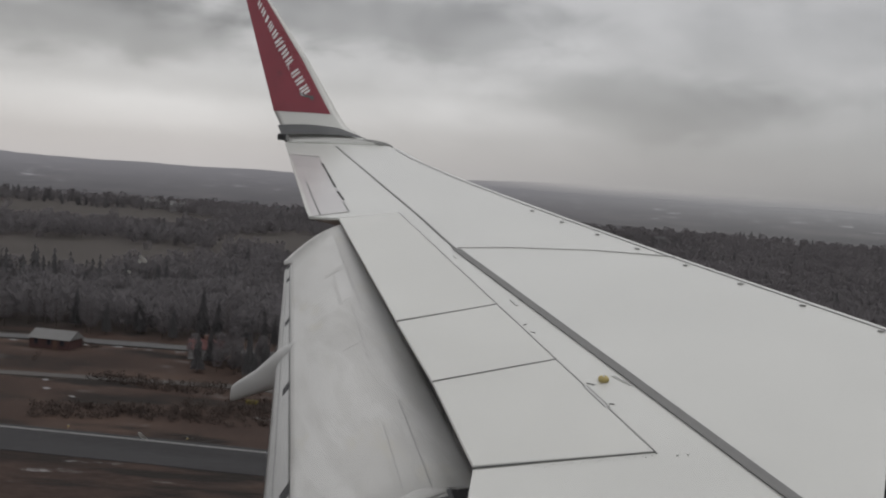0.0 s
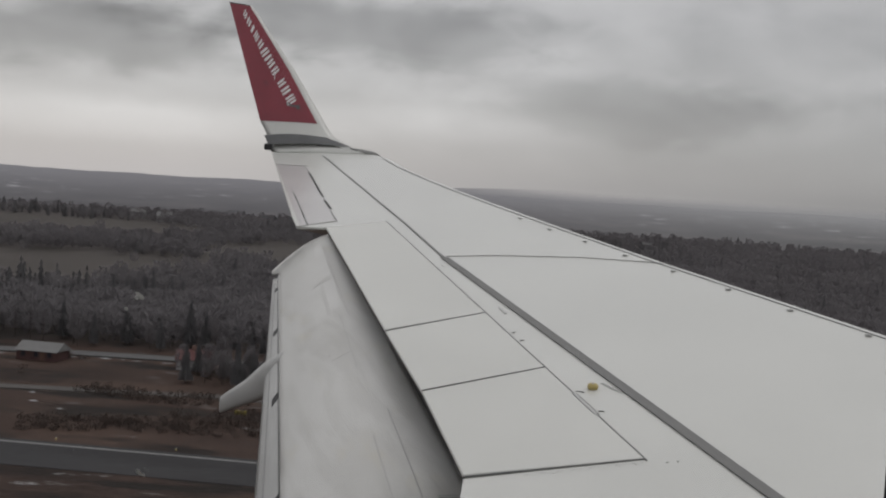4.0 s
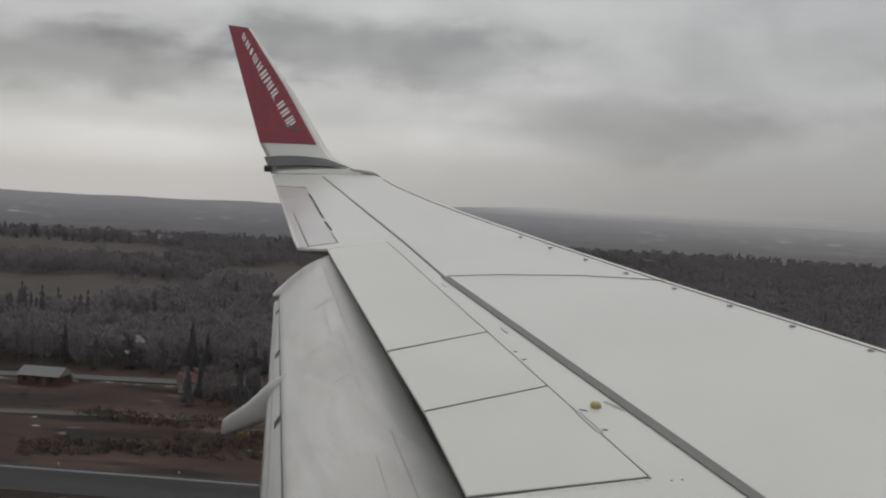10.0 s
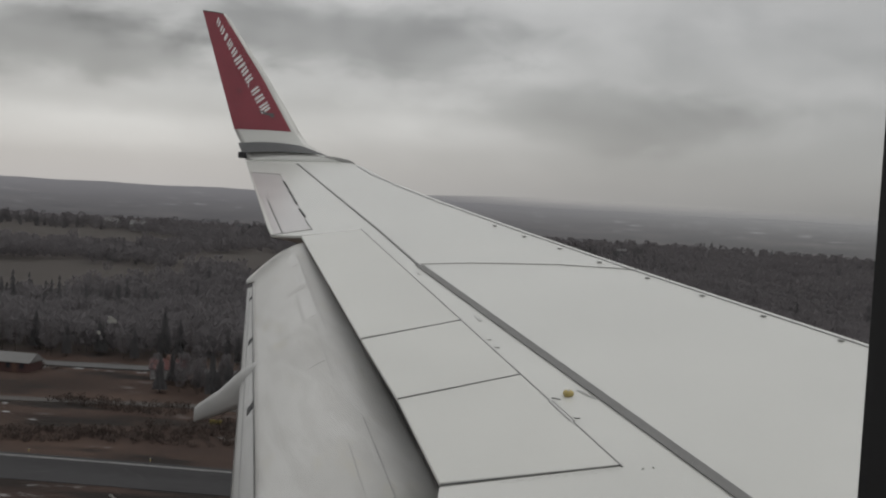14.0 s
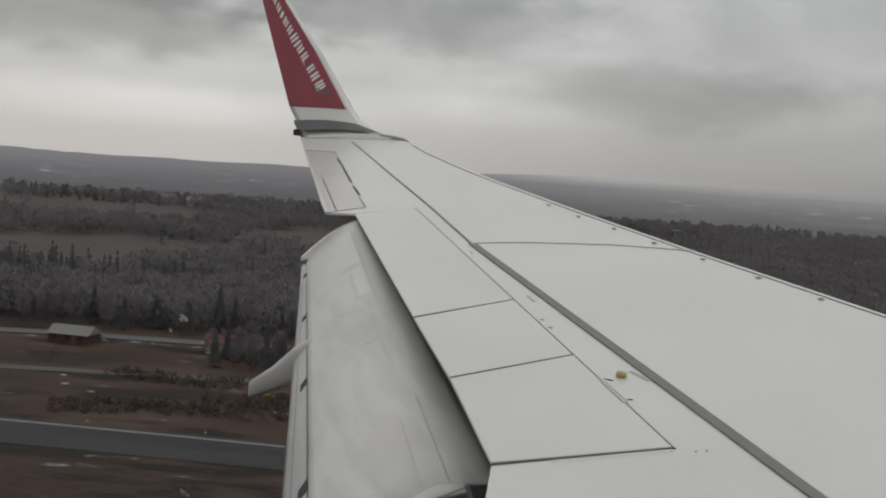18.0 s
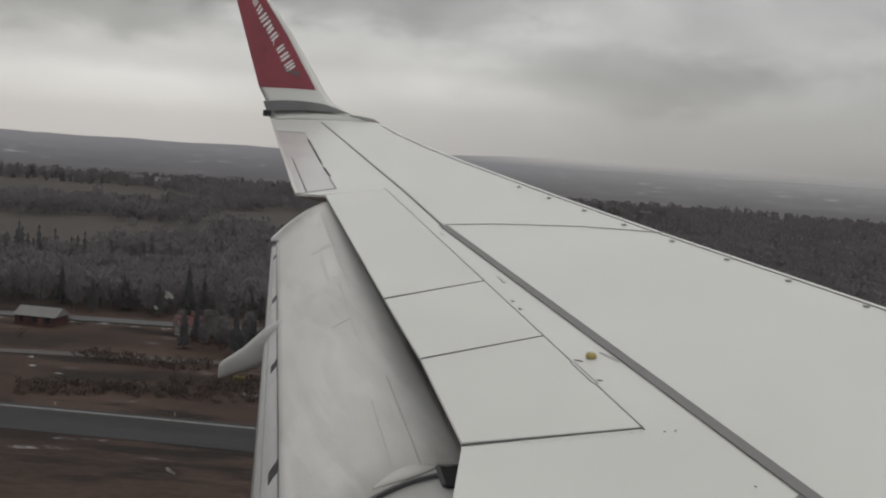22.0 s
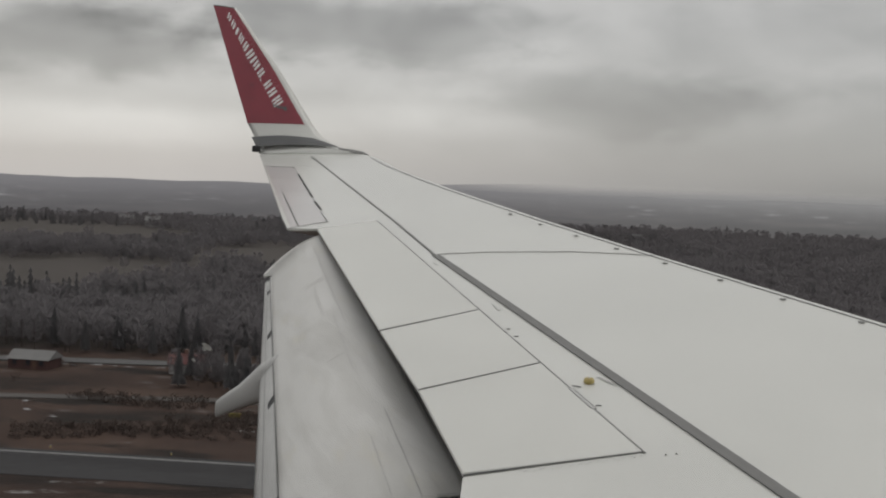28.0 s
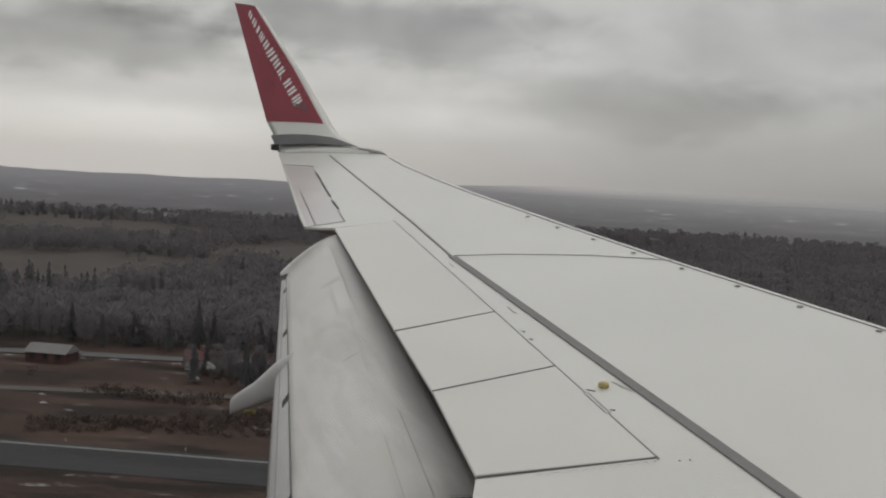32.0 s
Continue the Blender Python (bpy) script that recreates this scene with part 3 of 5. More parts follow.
for u0, u1, t0, t1 in ((0.27, 0.50, 1.25, 1.32), (0.375, 0.392, 1.40, 2.10), (0.30, 0.47, 2.92, 2.97), (0.47, 0.49, 2.80, 2.86), (0.235, 0.25, 0.66, 1.9)):
    flap_band("flap_smear", u0, u1, t0, t1, SMEAR, 0.0019)
gap = []
for i in range(25):
    u = 0.165 + 0.78 * i / 24
    gap.append([flap_top(5.158, u, 0.003), flap_top(5.176, u, 0.003), flap_top(5.176, u, -0.02), flap_top(5.158, u, -0.02)])
part("end_gap", loft(gap), GREY, flap, "dark gap at the flap's end")


def aft_edge(t):
    return flap_te(t) - AFT * 0.06 + UP * 0.015, flap_te(t) + AFT * (0.05 + 0.021 * t) - UP * (0.05 + 0.045 * t)


AFT_N = AFT * 0.85 + UP * 0.5


def aft_top(t, u, lift=0.0):
    a, b = aft_edge(t)
    return a + (b - a) * u + AFT_N * (0.025 * math.sin(math.pi * u ** 0.7) + lift)


def aft_ring(t, n=8):
    a, b = aft_edge(t)
    return [aft_top(t, i / n) for i in range(n + 1)] + [b + (a - b) * (i / n) - AFT_N * 0.012 for i in range(n)]


aft_flap = fit(part("aft_flap", loft([aft_ring(0.14 + 5.1 * i / 12) for i in range(13)]), FLAP2, airliner, "narrow grey aft flap segment", True))
# shadow gap below the overhanging trailing edge, painted as a grey strip
groove = []
for i in range(13):
    t = 0.16 + 5.05 * i / 12
    u = 0.06 / (0.11 + 0.021 * t) - 0.10
    groove.append([aft_top(t, u, 0.003), aft_top(t, u + 0.035, 0.003), aft_top(t, u + 0.035, -0.004), aft_top(t, u, -0.004)])
fit(part("groove", loft(groove), mat("groove_shade", (0.24, 0.238, 0.23), 0.7, 0.3, 3, 30, 0.0), aft_flap, "grey strip for the shadow gap between the flap segments"))
for t in (0.13, 0.47, 1.45, 2.66, 4.02):
    d = 0.06 + 0.018 * t
    e = 0.06 / (0.11 + 0.021 * t) - 0.10
    ring = [aft_top(t, e, 0.004), aft_top(t + d, e, 0.004), aft_top(t + d * 1.25, e + 0.24, 0.004), aft_top(t + d * 0.35, e + 0.24, 0.004)]
    fit(part("flap_slot", (ring + [q - AFT_N * 0.01 for q in ring], [(0, 1, 2, 3), (7, 6, 5, 4), (0, 4, 5, 1), (1, 5, 6, 2), (2, 6, 7, 3), (3, 7, 4, 0)]), DARK, aft_flap))


# a crease along the aft flap, its shade put on as a darker strip
crease = []
for i in range(13):
    t = 0.3 + 4.9 * i / 12
    crease.append([aft_top(t, 0.66, 0.002), aft_top(t, 0.70, 0.002), aft_top(t, 0.70, -0.004), aft_top(t, 0.66, -0.004)])
fit(part("crease", loft(crease), mat("crease_shade", (0.36, 0.36, 0.355), 0.6, 0.2, 3, 30, 0.0), aft_flap, "lengthwise crease, its shade painted as a grey strip"))


# flap track fairing that shows behind the flap
def oval(c, w, h, n=16):
    pts = []
    for i in range(n):
        a = 2 * math.pi * i / n
        ca, sa = math.cos(a), math.sin(a)
        pts.append(c + Vector((0, math.copysign(abs(ca) ** 0.6, ca) * w, math.copysign(abs(sa) ** 0.6, sa) * h)))
    return pts


for y in (7.75,):
    z0, x0 = wing_z(-0.6, y), -1.80 + (7.75 - y) * 0.24
    top = EYE - 1.30 + (y - 7.75) * 0.17
    rings = [oval(Vector((x0 + 2.2, y, z0 - 0.30)), 0.02, 0.03), oval(Vector((x0 + 1.7, y, z0 - 0.42)), 0.12, 0.16), oval(Vector((x0 + 0.9, y, z0 - 0.60)), 0.14, 0.22),
             oval(Vector((x0 + 0.3, y, top + 0.0)), 0.12, 0.20), oval(Vector((x0, y, top - 0.13)), 0.085, 0.135), oval(Vector((x0 - 0.15, y, top - 0.235)), 0.06, 0.088),
             oval(Vector((x0 - 0.29, y, top - 0.315)), 0.045, 0.064), oval(Vector((x0 - 0.31, y, top - 0.328)), 0.038, 0.054), oval(Vector((x0 - 0.313, y, top - 0.33)), 0.03, 0.045)]
    fit(part("flap_track_fairing", loft(rings), FLAP2, airliner, "pale grey canoe-shaped flap track fairing", True))

# inboard flap end: a thin rolled seal, a dark bracket and the next flap, a little lower
fit(part("inboard_flap", loft([flap_ring(5.178 + 2.2 * i / 6, sink=0.016) for i in range(7)]), FLAP, airliner, "lowered grey inboard flap", True))
seal = []
for i in range(13):
    u = 0.15 + 0.30 * i / 12
    c = flap_top(5.095, u, 0.0)
    k = 0.12 + math.sin(math.pi * (i / 12) ** 0.8)
    seal.append([c + DR * (0.052 * k * math.cos(a)) + FLAP_N * (0.017 * k * math.sin(a)) for a in [2 * math.pi * j / 12 for j in range(12)]])
fit(part("flap_seal", loft(seal), FLAP, airliner, "pale raised fairing on the flap's end", True))


def patch(name, corners, material, depth, owner=airliner, label=""):
    """A thin slab on four corners of the flap's top."""
    ring = [Vector(q) for q in corners]
    return fit(part(name, (ring + [q - FLAP_N * depth for q in ring], [(0, 1, 2, 3), (7, 6, 5, 4), (0, 4, 5, 1), (1, 5, 6, 2), (2, 6, 7, 3), (3, 7, 4, 0)]), material, owner, label))


# raised black slab stands for the shade inside the track's opening
patch("bracket_shade", [flap_top(t, u, 0.006) for t, u in ((5.09, 0.045), (5.27, 0.045), (5.29, 0.155), (5.10, 0.165))], DARK, 0.02, label="black slab for the shade in the flap track's opening")
patch("flap_bracket", [flap_top(t, u, 0.009) for t, u in ((5.10, 0.145), (5.275, 0.150), (5.285, 0.168), (5.105, 0.163))], GREY, 0.02)
patch("bracket_lip", [flap_top(t, u, 0.012) for t, u in ((5.065, 0.04), (5.090, 0.04), (5.092, 0.150), (5.07, 0.155))], FLAP2, 0.02)
for t0, u0, t1, u1, w in ((5.36, 0.26, 5.33, 0.30, 0.012), (5.345, 0.29, 5.36, 0.38, 0.016), (5.37, 0.375, 5.42, 0.44, 0.022)):
    patch("flap_scuff", [flap_top(t0, u0, -0.013), flap_top(t0 + w, u0, -0.013), flap_top(t1 + w, u1, -0.013), flap_top(t1, u1, -0.013)], FAINT, 0.01)


# ---- winglet ----
def wsec(te, le, thick, n=10, nrm=None):
    te, le = Vector(te) + UP * EYE, Vector(le) + UP * EYE
    c = le - te
    inner, outer = [], []
    for i in range(n + 1):
        u = i / n
        prof = math.sin(math.pi * u ** 1.6) ** 0.7 if 0 < u < 1 else 0.0
        inner.append(te + c * u + nrm * thick * 0.35 * prof)
        outer.append(te + c * u - nrm * thick * 0.65 * prof)
    return inner + outer[-2:0:-1]


up_n, in_n = Vector((0, -0.14, 0.99)), Vector((0, -0.97, 0.22))
W_SECS = [((-3.70, 15.52, 0.268), (-2.265, 15.50, 0.305), 0.16, up_n), ((-3.745, 15.66, 0.31), (-2.46, 15.62, 0.335), 0.15, Vector((0, -0.4, 0.92))),
          ((-3.80, 15.76, 0.43), (-2.72, 15.74, 0.43), 0.13, Vector((0, -0.75, 0.66))), ((-3.85, 15.82, 0.52), (-2.90, 15.80, 0.53), 0.12, Vector((0, -0.88, 0.47))),
          ((-3.979, 15.95, 0.698), (-3.045, 15.93, 0.69), 0.10, in_n), ((-4.30, 16.24, 1.48), (-3.595, 16.23, 1.46), 0.07, in_n), ((-4.64, 16.555, 2.32), (-4.26, 16.55, 2.28), 0.04, in_n), ((-4.685, 16.60, 2.42), (-4.36, 16.60, 2.385), 0.025, in_n)]
winglet = fit(part("winglet", loft([wsec(a, b, t, nrm=n.normalized()) for a, b, t, n in W_SECS]), WHITE, airliner, "tall blended winglet, white root and edge", True))


def wing_face(u, v, lift):
    """A place on the winglet's inner face: u from the trailing to the leading edge, v from the red field's foot to its top."""
    a, b, c = W_SECS[4], W_SECS[5], W_SECS[6]
    lo, hi, f = (a, b, v * 2) if v < 0.5 else (b, c, v * 2 - 1)
    te, le = Vector(lo[0]).lerp(Vector(hi[0]), f), Vector(lo[1]).lerp(Vector(hi[1]), f)
    th = lo[2] + (hi[2] - lo[2]) * f
    prof = math.sin(math.pi * u ** 1.6) ** 0.7 if 0 < u < 1 else 0.0
    return te + (le - te) * u + UP * EYE + in_n.normalized() * (th * 0.35 * prof + lift)


rows_ = [[wing_face(u * 0.875, v / 16 * 1.052, 0.004) for u in [k / 10 for k in range(11)]] for v in range(17)]
fit(part("red_field", loft(rows_, close=False), RED, winglet, "dark red painted winglet panel"))
tip = [[wing_face(u * 0.9, v, 0.006) for u in [k / 8 for k in range(9)]] for v in (1.046, 1.056)]
fit(part("tip_edge", loft(tip + [[q + Vector((0, 0.012, 0)) for q in tip[1]]], close=False), GREY, winglet, "dark edge on the winglet's tip"))
# the airline's lettering as plain white shapes, small marks and a badge
GLYPHS = [0.93, 0.862, 0.80, 0.735, 0.664, 0.595, 0.545, 0.497, 0.43, 0.372, 0.318, 0.248, 0.165]
for i, v in enumerate(GLYPHS):
    wide = (0.046, 0.048, 0.034, 0.056, 0.046, 0.047, 0.020, 0.046, 0.046, 0.014, 0.045, 0.048, 0.066)[i]
    tall = (0.155, 0.16, 0.155, 0.155, 0.16, 0.20, 0.19, 0.155, 0.155, 0.045, 0.155, 0.16, 0.16)[i]
    wide, tall = wide * 1.0, tall * 1.25
    v = 0.20 + (v - 0.165) * 0.985
    u0 = 0.675 - 0.20 * v - tall / 2 - (0.075 if i == 9 else 0.0)
    strokes = (2, 2, 1, 3, 2, 2, 1, 2, 2, 1, 2, 2, 3)[i]
    for j in range(strokes):
        each = wide / (strokes + 0.55 * (strokes - 1)) * (0.8 if i == 2 else 1.0)
        vj = v + (j - (strokes - 1) / 2) * each * 1.55
        ring = []
        for k in range(12):
            w = 2 * math.pi * k / 12
            ca, sa = math.cos(w), math.sin(w)
            pu, pv = math.copysign(abs(ca) ** 0.45, ca), math.copysign(abs(sa) ** 0.55, sa)
            ring.append(wing_face(u0 + tall / 2 + pu * tall / 2, vj + 0.006 + pv * each / 2 + 0.030 * pu, 0.009))
        back = [q - in_n.normalized() * 0.004 for q in ring]
        fit(part("lettering_bar", loft([back, ring]), LETTER, winglet))
for (u0, u1, v0, v1) in ((0.52, 0.60, 0.148, 0.172), (0.57, 0.74, 0.138, 0.158), (0.66, 0.72, 0.118, 0.140)):
    ring = [wing_face(u0, v0, 0.009), wing_face(u1, v0, 0.009), wing_face(u1, v1, 0.009), wing_face(u0, v1, 0.009)]
    fit(part("badge_bar", (ring + [q - in_n.normalized() * 0.004 for q in ring], [(0, 1, 2, 3), (7, 6, 5, 4), (0, 4, 5, 1), (1, 5, 6, 2), (2, 6, 7, 3), (3, 7, 4, 0)]), GREY, winglet))
# a dull scuff and two pale spots on the red field
for u0, v0, ru, rv, paint in ((0.30, 0.35, 0.040, 0.022, mat("dull_scuff", (0.17, 0.036, 0.050), 0.6, 0.3, 20, 90, 0.0)), (0.33, 0.167, 0.028, 0.012, mat("pale_spot", (0.34, 0.085, 0.105), 0.5, 0.3, 20, 90, 0.0)), (0.28, 0.05, 0.030, 0.012, bpy.data.materials["pale_spot"])):
    ring = [wing_face(u0 + ru * (1 + 0.25 * math.sin(3 * a)) * math.cos(a), v0 + rv * (1 + 0.2 * math.cos(2 * a)) * math.sin(a), 0.0065) for a in [2 * math.pi * k / 14 for k in range(14)]]
    fit(part("paint_mark", loft([[q - in_n.normalized() * 0.002 for q in ring], ring]), paint, winglet))
# grey seal band round the winglet's foot
band = []
for u in [k / 14 for k in range(15)]:
    a = Vector(W_SECS[1][0]).lerp(Vector(W_SECS[1][1]), u * 0.92 - 0.02) + UP * (EYE + 0.055) + Vector((0, -0.05, 0)) + UP * 0.03 * math.sin(math.pi * u)
    b = Vector(W_SECS[3][0]).lerp(Vector(W_SECS[3][1]), u * 0.92 - 0.02) + UP * (EYE - 0.02) + Vector((0, -0.055, 0)) + UP * 0.03 * math.sin(math.pi * u)
    band.append((a, b, b + Vector((0, 0.01, 0)), a + Vector((0, 0.01, 0))))
fit(part("seal_band", loft(band), GREY, winglet, "dark grey band at the winglet's root"))
fit(part("tail_lamp", box(-3.79, -3.70, 15.47, 15.60, EYE + 0.29, EYE + 0.375, 0.01), DARK, winglet))
lamp = [[Vector((x, 15.53 + 0.02 * s, EYE + z)) + Vector((0, 0.05 * math.cos(a), 0.045 * math.sin(a))) * k for a in [2 * math.pi * j / 8 for j in range(8)]] for x, z, k, s in ((-2.62, 0.375, 0.15, 0), (-2.45, 0.34, 0.75, 0), (-2.28, 0.31, 0.8, 0), (-2.20, 0.295, 0.15, 0))]
fit(part("wing_tip_lamp", loft(lamp), FAINT, winglet, "grey wing-tip lamp cover", True))

# ---- fuselage side, cabin window ----
WX0, WX1, WZ0, WZ1 = -0.19, 0.0722, -0.19, 0.17


def frame_ring(x0, x1, z0, z1, y, r, n=6):
    pts = []
    for cx, cz, a0 in ((x1 - r, z1 - r, 0), (x0 + r, z1 - r, 90), (x0 + r, z0 + r, 180), (x1 - r, z0 + r, 270)):
        for i in range(n + 1):
            a = radians(a0 + 90 * i / n)
            pts.append(Vector((cx + r * math.cos(a), y, EYE + cz + r * math.sin(a))))
    return pts


def holed_wall(name, y0, y1, X0, X1, Z0, Z1, hole, r, material, label):
    rings = [frame_ring(X0, X1, Z0, Z1, y0, 0.02), frame_ring(*hole, y0, r), frame_ring(*hole, y1, r), frame_ring(X0, X1, Z0, Z1, y1, 0.02)]
    v, f = loft(rings + [rings[0]], cap=False)
    return fit(part(name, (v, f), material, airliner, label))


HOLE = (WX0, WX1, WZ0, WZ1)
holed_wall("fuselage_skin", 0.235, 0.27, -7.0, 9.0, -0.95, 0.95, (WX0 - 0.012, WX1 + 0.012, WZ0 - 0.012, WZ1 + 0.012), 0.10, WHITE, "white painted fuselage side")
holed_wall("cabin_wall", 0.10, 0.12, -3.0, 3.6, -0.95, 0.95, (WX0 - 0.02, WX1 + 0.02, WZ0 - 0.02, WZ1 + 0.02), 0.10, PLASTIC, "pale plastic cabin wall lining")
seal_r = [frame_ring(*HOLE, 0.125, 0.09), frame_ring(*HOLE, 0.232, 0.09), frame_ring(WX0 - 0.03, WX1 + 0.03, WZ0 - 0.03, WZ1 + 0.03, 0.232, 0.10), frame_ring(WX0 - 0.03, WX1 + 0.03, WZ0 - 0.03, WZ1 + 0.03, 0.125, 0.10)]
fit(part("window_seal", loft(seal_r + [seal_r[0]], cap=False), RUBBER, airliner, "dark window reveal and seal", True))
# unseen cabin shell behind the seat, added to keep the inside dark
fit(part("cabin_ceiling", box(-3.0, 3.6, -3.3, 0.10, EYE + 0.93, EYE + 0.97), PLASTIC, airliner))
fit(part("cabin_floor", box(-3.0, 3.6, -3.3, 0.10, EYE - 0.99, EYE - 0.95), RUBBER, airliner))
fit(part("far_cabin_wall", box(-3.0, 3.6, -3.34, -3.3, EYE - 0.95, EYE + 0.93), PLASTIC, airliner))
fit(part("cabin_end_blocker", box(-3.04, -3.0, -3.3, 0.10, EYE - 0.95, EYE + 0.93), PLASTIC, airliner))
fit(part("cabin_end_blocker", box(3.6, 3.64, -3.3, 0.10, EYE - 0.95, EYE + 0.93), PLASTIC, airliner))
# the rest of the fuselage tube, so that the shell is whole from outside
for nm, rise in (("fuselage_crown", 0.75), ("fuselage_belly", -1.25)):
    rings = []
    z0 = 0.95 if rise > 0 else -0.95
    for x in (-7.0, 9.0):
        arc = [(-1.6 + 1.87 * math.cos(a), z0 + rise * math.sin(a)) for a in [math.pi * k / 20 for k in range(21)]]
        rings.append([Vector((x, y, EYE + z)) for y, z in arc] + [Vector((x, y * 0.985 - 0.024, EYE + z - math.copysign(0.03, rise))) for y, z in reversed(arc)])
    fit(part(nm, loft(rings), WHITE, airliner, "white painted fuselage skin", True))
fit(part("fuselage_far_side", box(-7.0, 9.0, -3.47, -3.435, EYE - 0.95, EYE + 0.95), WHITE, airliner))
for x in (-7.0, 8.97):
    cap = [Vector((x, -1.6 + 1.85 * math.cos(a), EYE + (0.94 + 0.74 * math.sin(a) if math.sin(a) > 0 else -0.94 + 1.24 * math.sin(a)))) for a in [2 * math.pi * k / 40 for k in range(40)]]
    fit(part("fuselage_end", loft([cap, [q + Vector((0.03, 0, 0)) for q in cap]]), WHITE, airliner))


def glass():
    mt = bpy.data.materials.new("window_glass")
    mt.use_nodes = True
    nt = mt.node_tree
    N, L = nt.nodes, nt.links
    N.clear()
    out, mx = N.new("ShaderNodeOutputMaterial"), N.new("ShaderNodeMixShader")
    tr, gl = N.new("ShaderNodeBsdfTransparent"), N.new("ShaderNodeBsdfGlossy")
    tr.inputs[0].default_value = (0.97, 0.97, 0.965, 1)
    gl.inputs["Roughness"].default_value = 0.03
    fr = N.new("ShaderNodeFresnel")
    fr.inputs[0].default_value = 1.3
    L.new(fr.outputs[0], mx.inputs[0]), L.new(tr.outputs[0], mx.inputs[1]), L.new(gl.outputs[0], mx.inputs[2])
    L.new(mx.outputs[0], out.inputs[0])
    return mt


pane_front = frame_ring(WX0 - 0.008, WX1 + 0.008, WZ0 - 0.008, WZ1 + 0.008, 0.200, 0.095)
pane = fit(part("window_pane", loft([pane_front, [p + Vector((0, 0.006, 0)) for p in pane_front]]), glass(), airliner, "scratched clear cabin window pane"))
pane.visible_shadow = False



def tinted(name, pass_through):
    mt = bpy.data.materials.new(name)
    mt.use_nodes = True
    nt = mt.node_tree
    nt.nodes.clear()
    out, tr = nt.nodes.new("ShaderNodeOutputMaterial"), nt.nodes.new("ShaderNodeBsdfTransparent")
    tr.inputs[0].default_value = (*pass_through, 1)
    nt.links.new(tr.outputs[0], out.inputs[0])
    return mt


# tinted rings added for the edge's blur, darker in thin steps towards the seal
EDGE_BLUR = tinted("edge_blur_ring", (0.76, 0.755, 0.75))
for k in range(7):
    e, y = 0.0004 + 0.00042 * k, 0.1985 - 0.0006 * k
    inner, outer = frame_ring(WX0 + e, WX1 - e, WZ0 + e, WZ1 - e, y, 0.09), frame_ring(WX0 - 0.004, WX1 + 0.004, WZ0 - 0.004, WZ1 + 0.004, y, 0.093)
    v, f = loft([inner, outer], cap=False)
    fit(part("edge_blur_ring", (v, f), EDGE_BLUR, airliner)).visible_shadow = False

# ---- dirt specks dried on the pane, lit through from outside ----
SPECK = bpy.data.materials.new("translucent_dirt")
SPECK.use_nodes = True
_n = SPECK.node_tree.nodes
_t = _n.new("ShaderNodeBsdfTranslucent")
_t.inputs[0].default_value = (0.66, 0.655, 0.64, 1)
SPECK.node_tree.links.new(_t.outputs[0], _n["Material Output"].inputs[0])
for sx, sz, r, st in ((-0.0687, -0.0249, 0.0006, 1.6), (-0.0692, -0.0253, 0.0004, 1.1), (-0.0711, -0.0274, 0.0004, 1.0), (-0.0672, -0.0566, 0.0005, 1.7), (-0.0667, -0.0568, 0.0003, 2.2)):
    bm = bmesh.new()
    bmesh.ops.create_uvsphere(bm, u_segments=9, v_segments=6, radius=r, matrix=Matrix.Translation((sx, 0.1985, EYE + sz)) @ Matrix.Rotation(radians(35), 4, "Y") @ Matrix.Diagonal((st, 0.3, 0.7, 1)))
    for v in bm.verts:
        v.co += Vector(noise.noise_vector(v.co * 900)) * r * 0.35
    fit(part("dirt_speck", bm, SPECK, airliner))

# ================= the ground =================

def terrain(x, y):
    d = math.hypot(x, y)
    k = min(1.0, max(0.0, (d - 330) / 500))
    h = k * 7 * noise.noise(Vector((x / 420, y / 420, 1.3))) + k * 2.0 * noise.noise(Vector((x / 120, y / 120, 4.0)))
    return h - 0.0


# open stubble fields among the woods: centre and half widths
FIELDS = ((-205, 465, 80, 85), (-100, 640, 95, 120), (-340, 760, 120, 130))


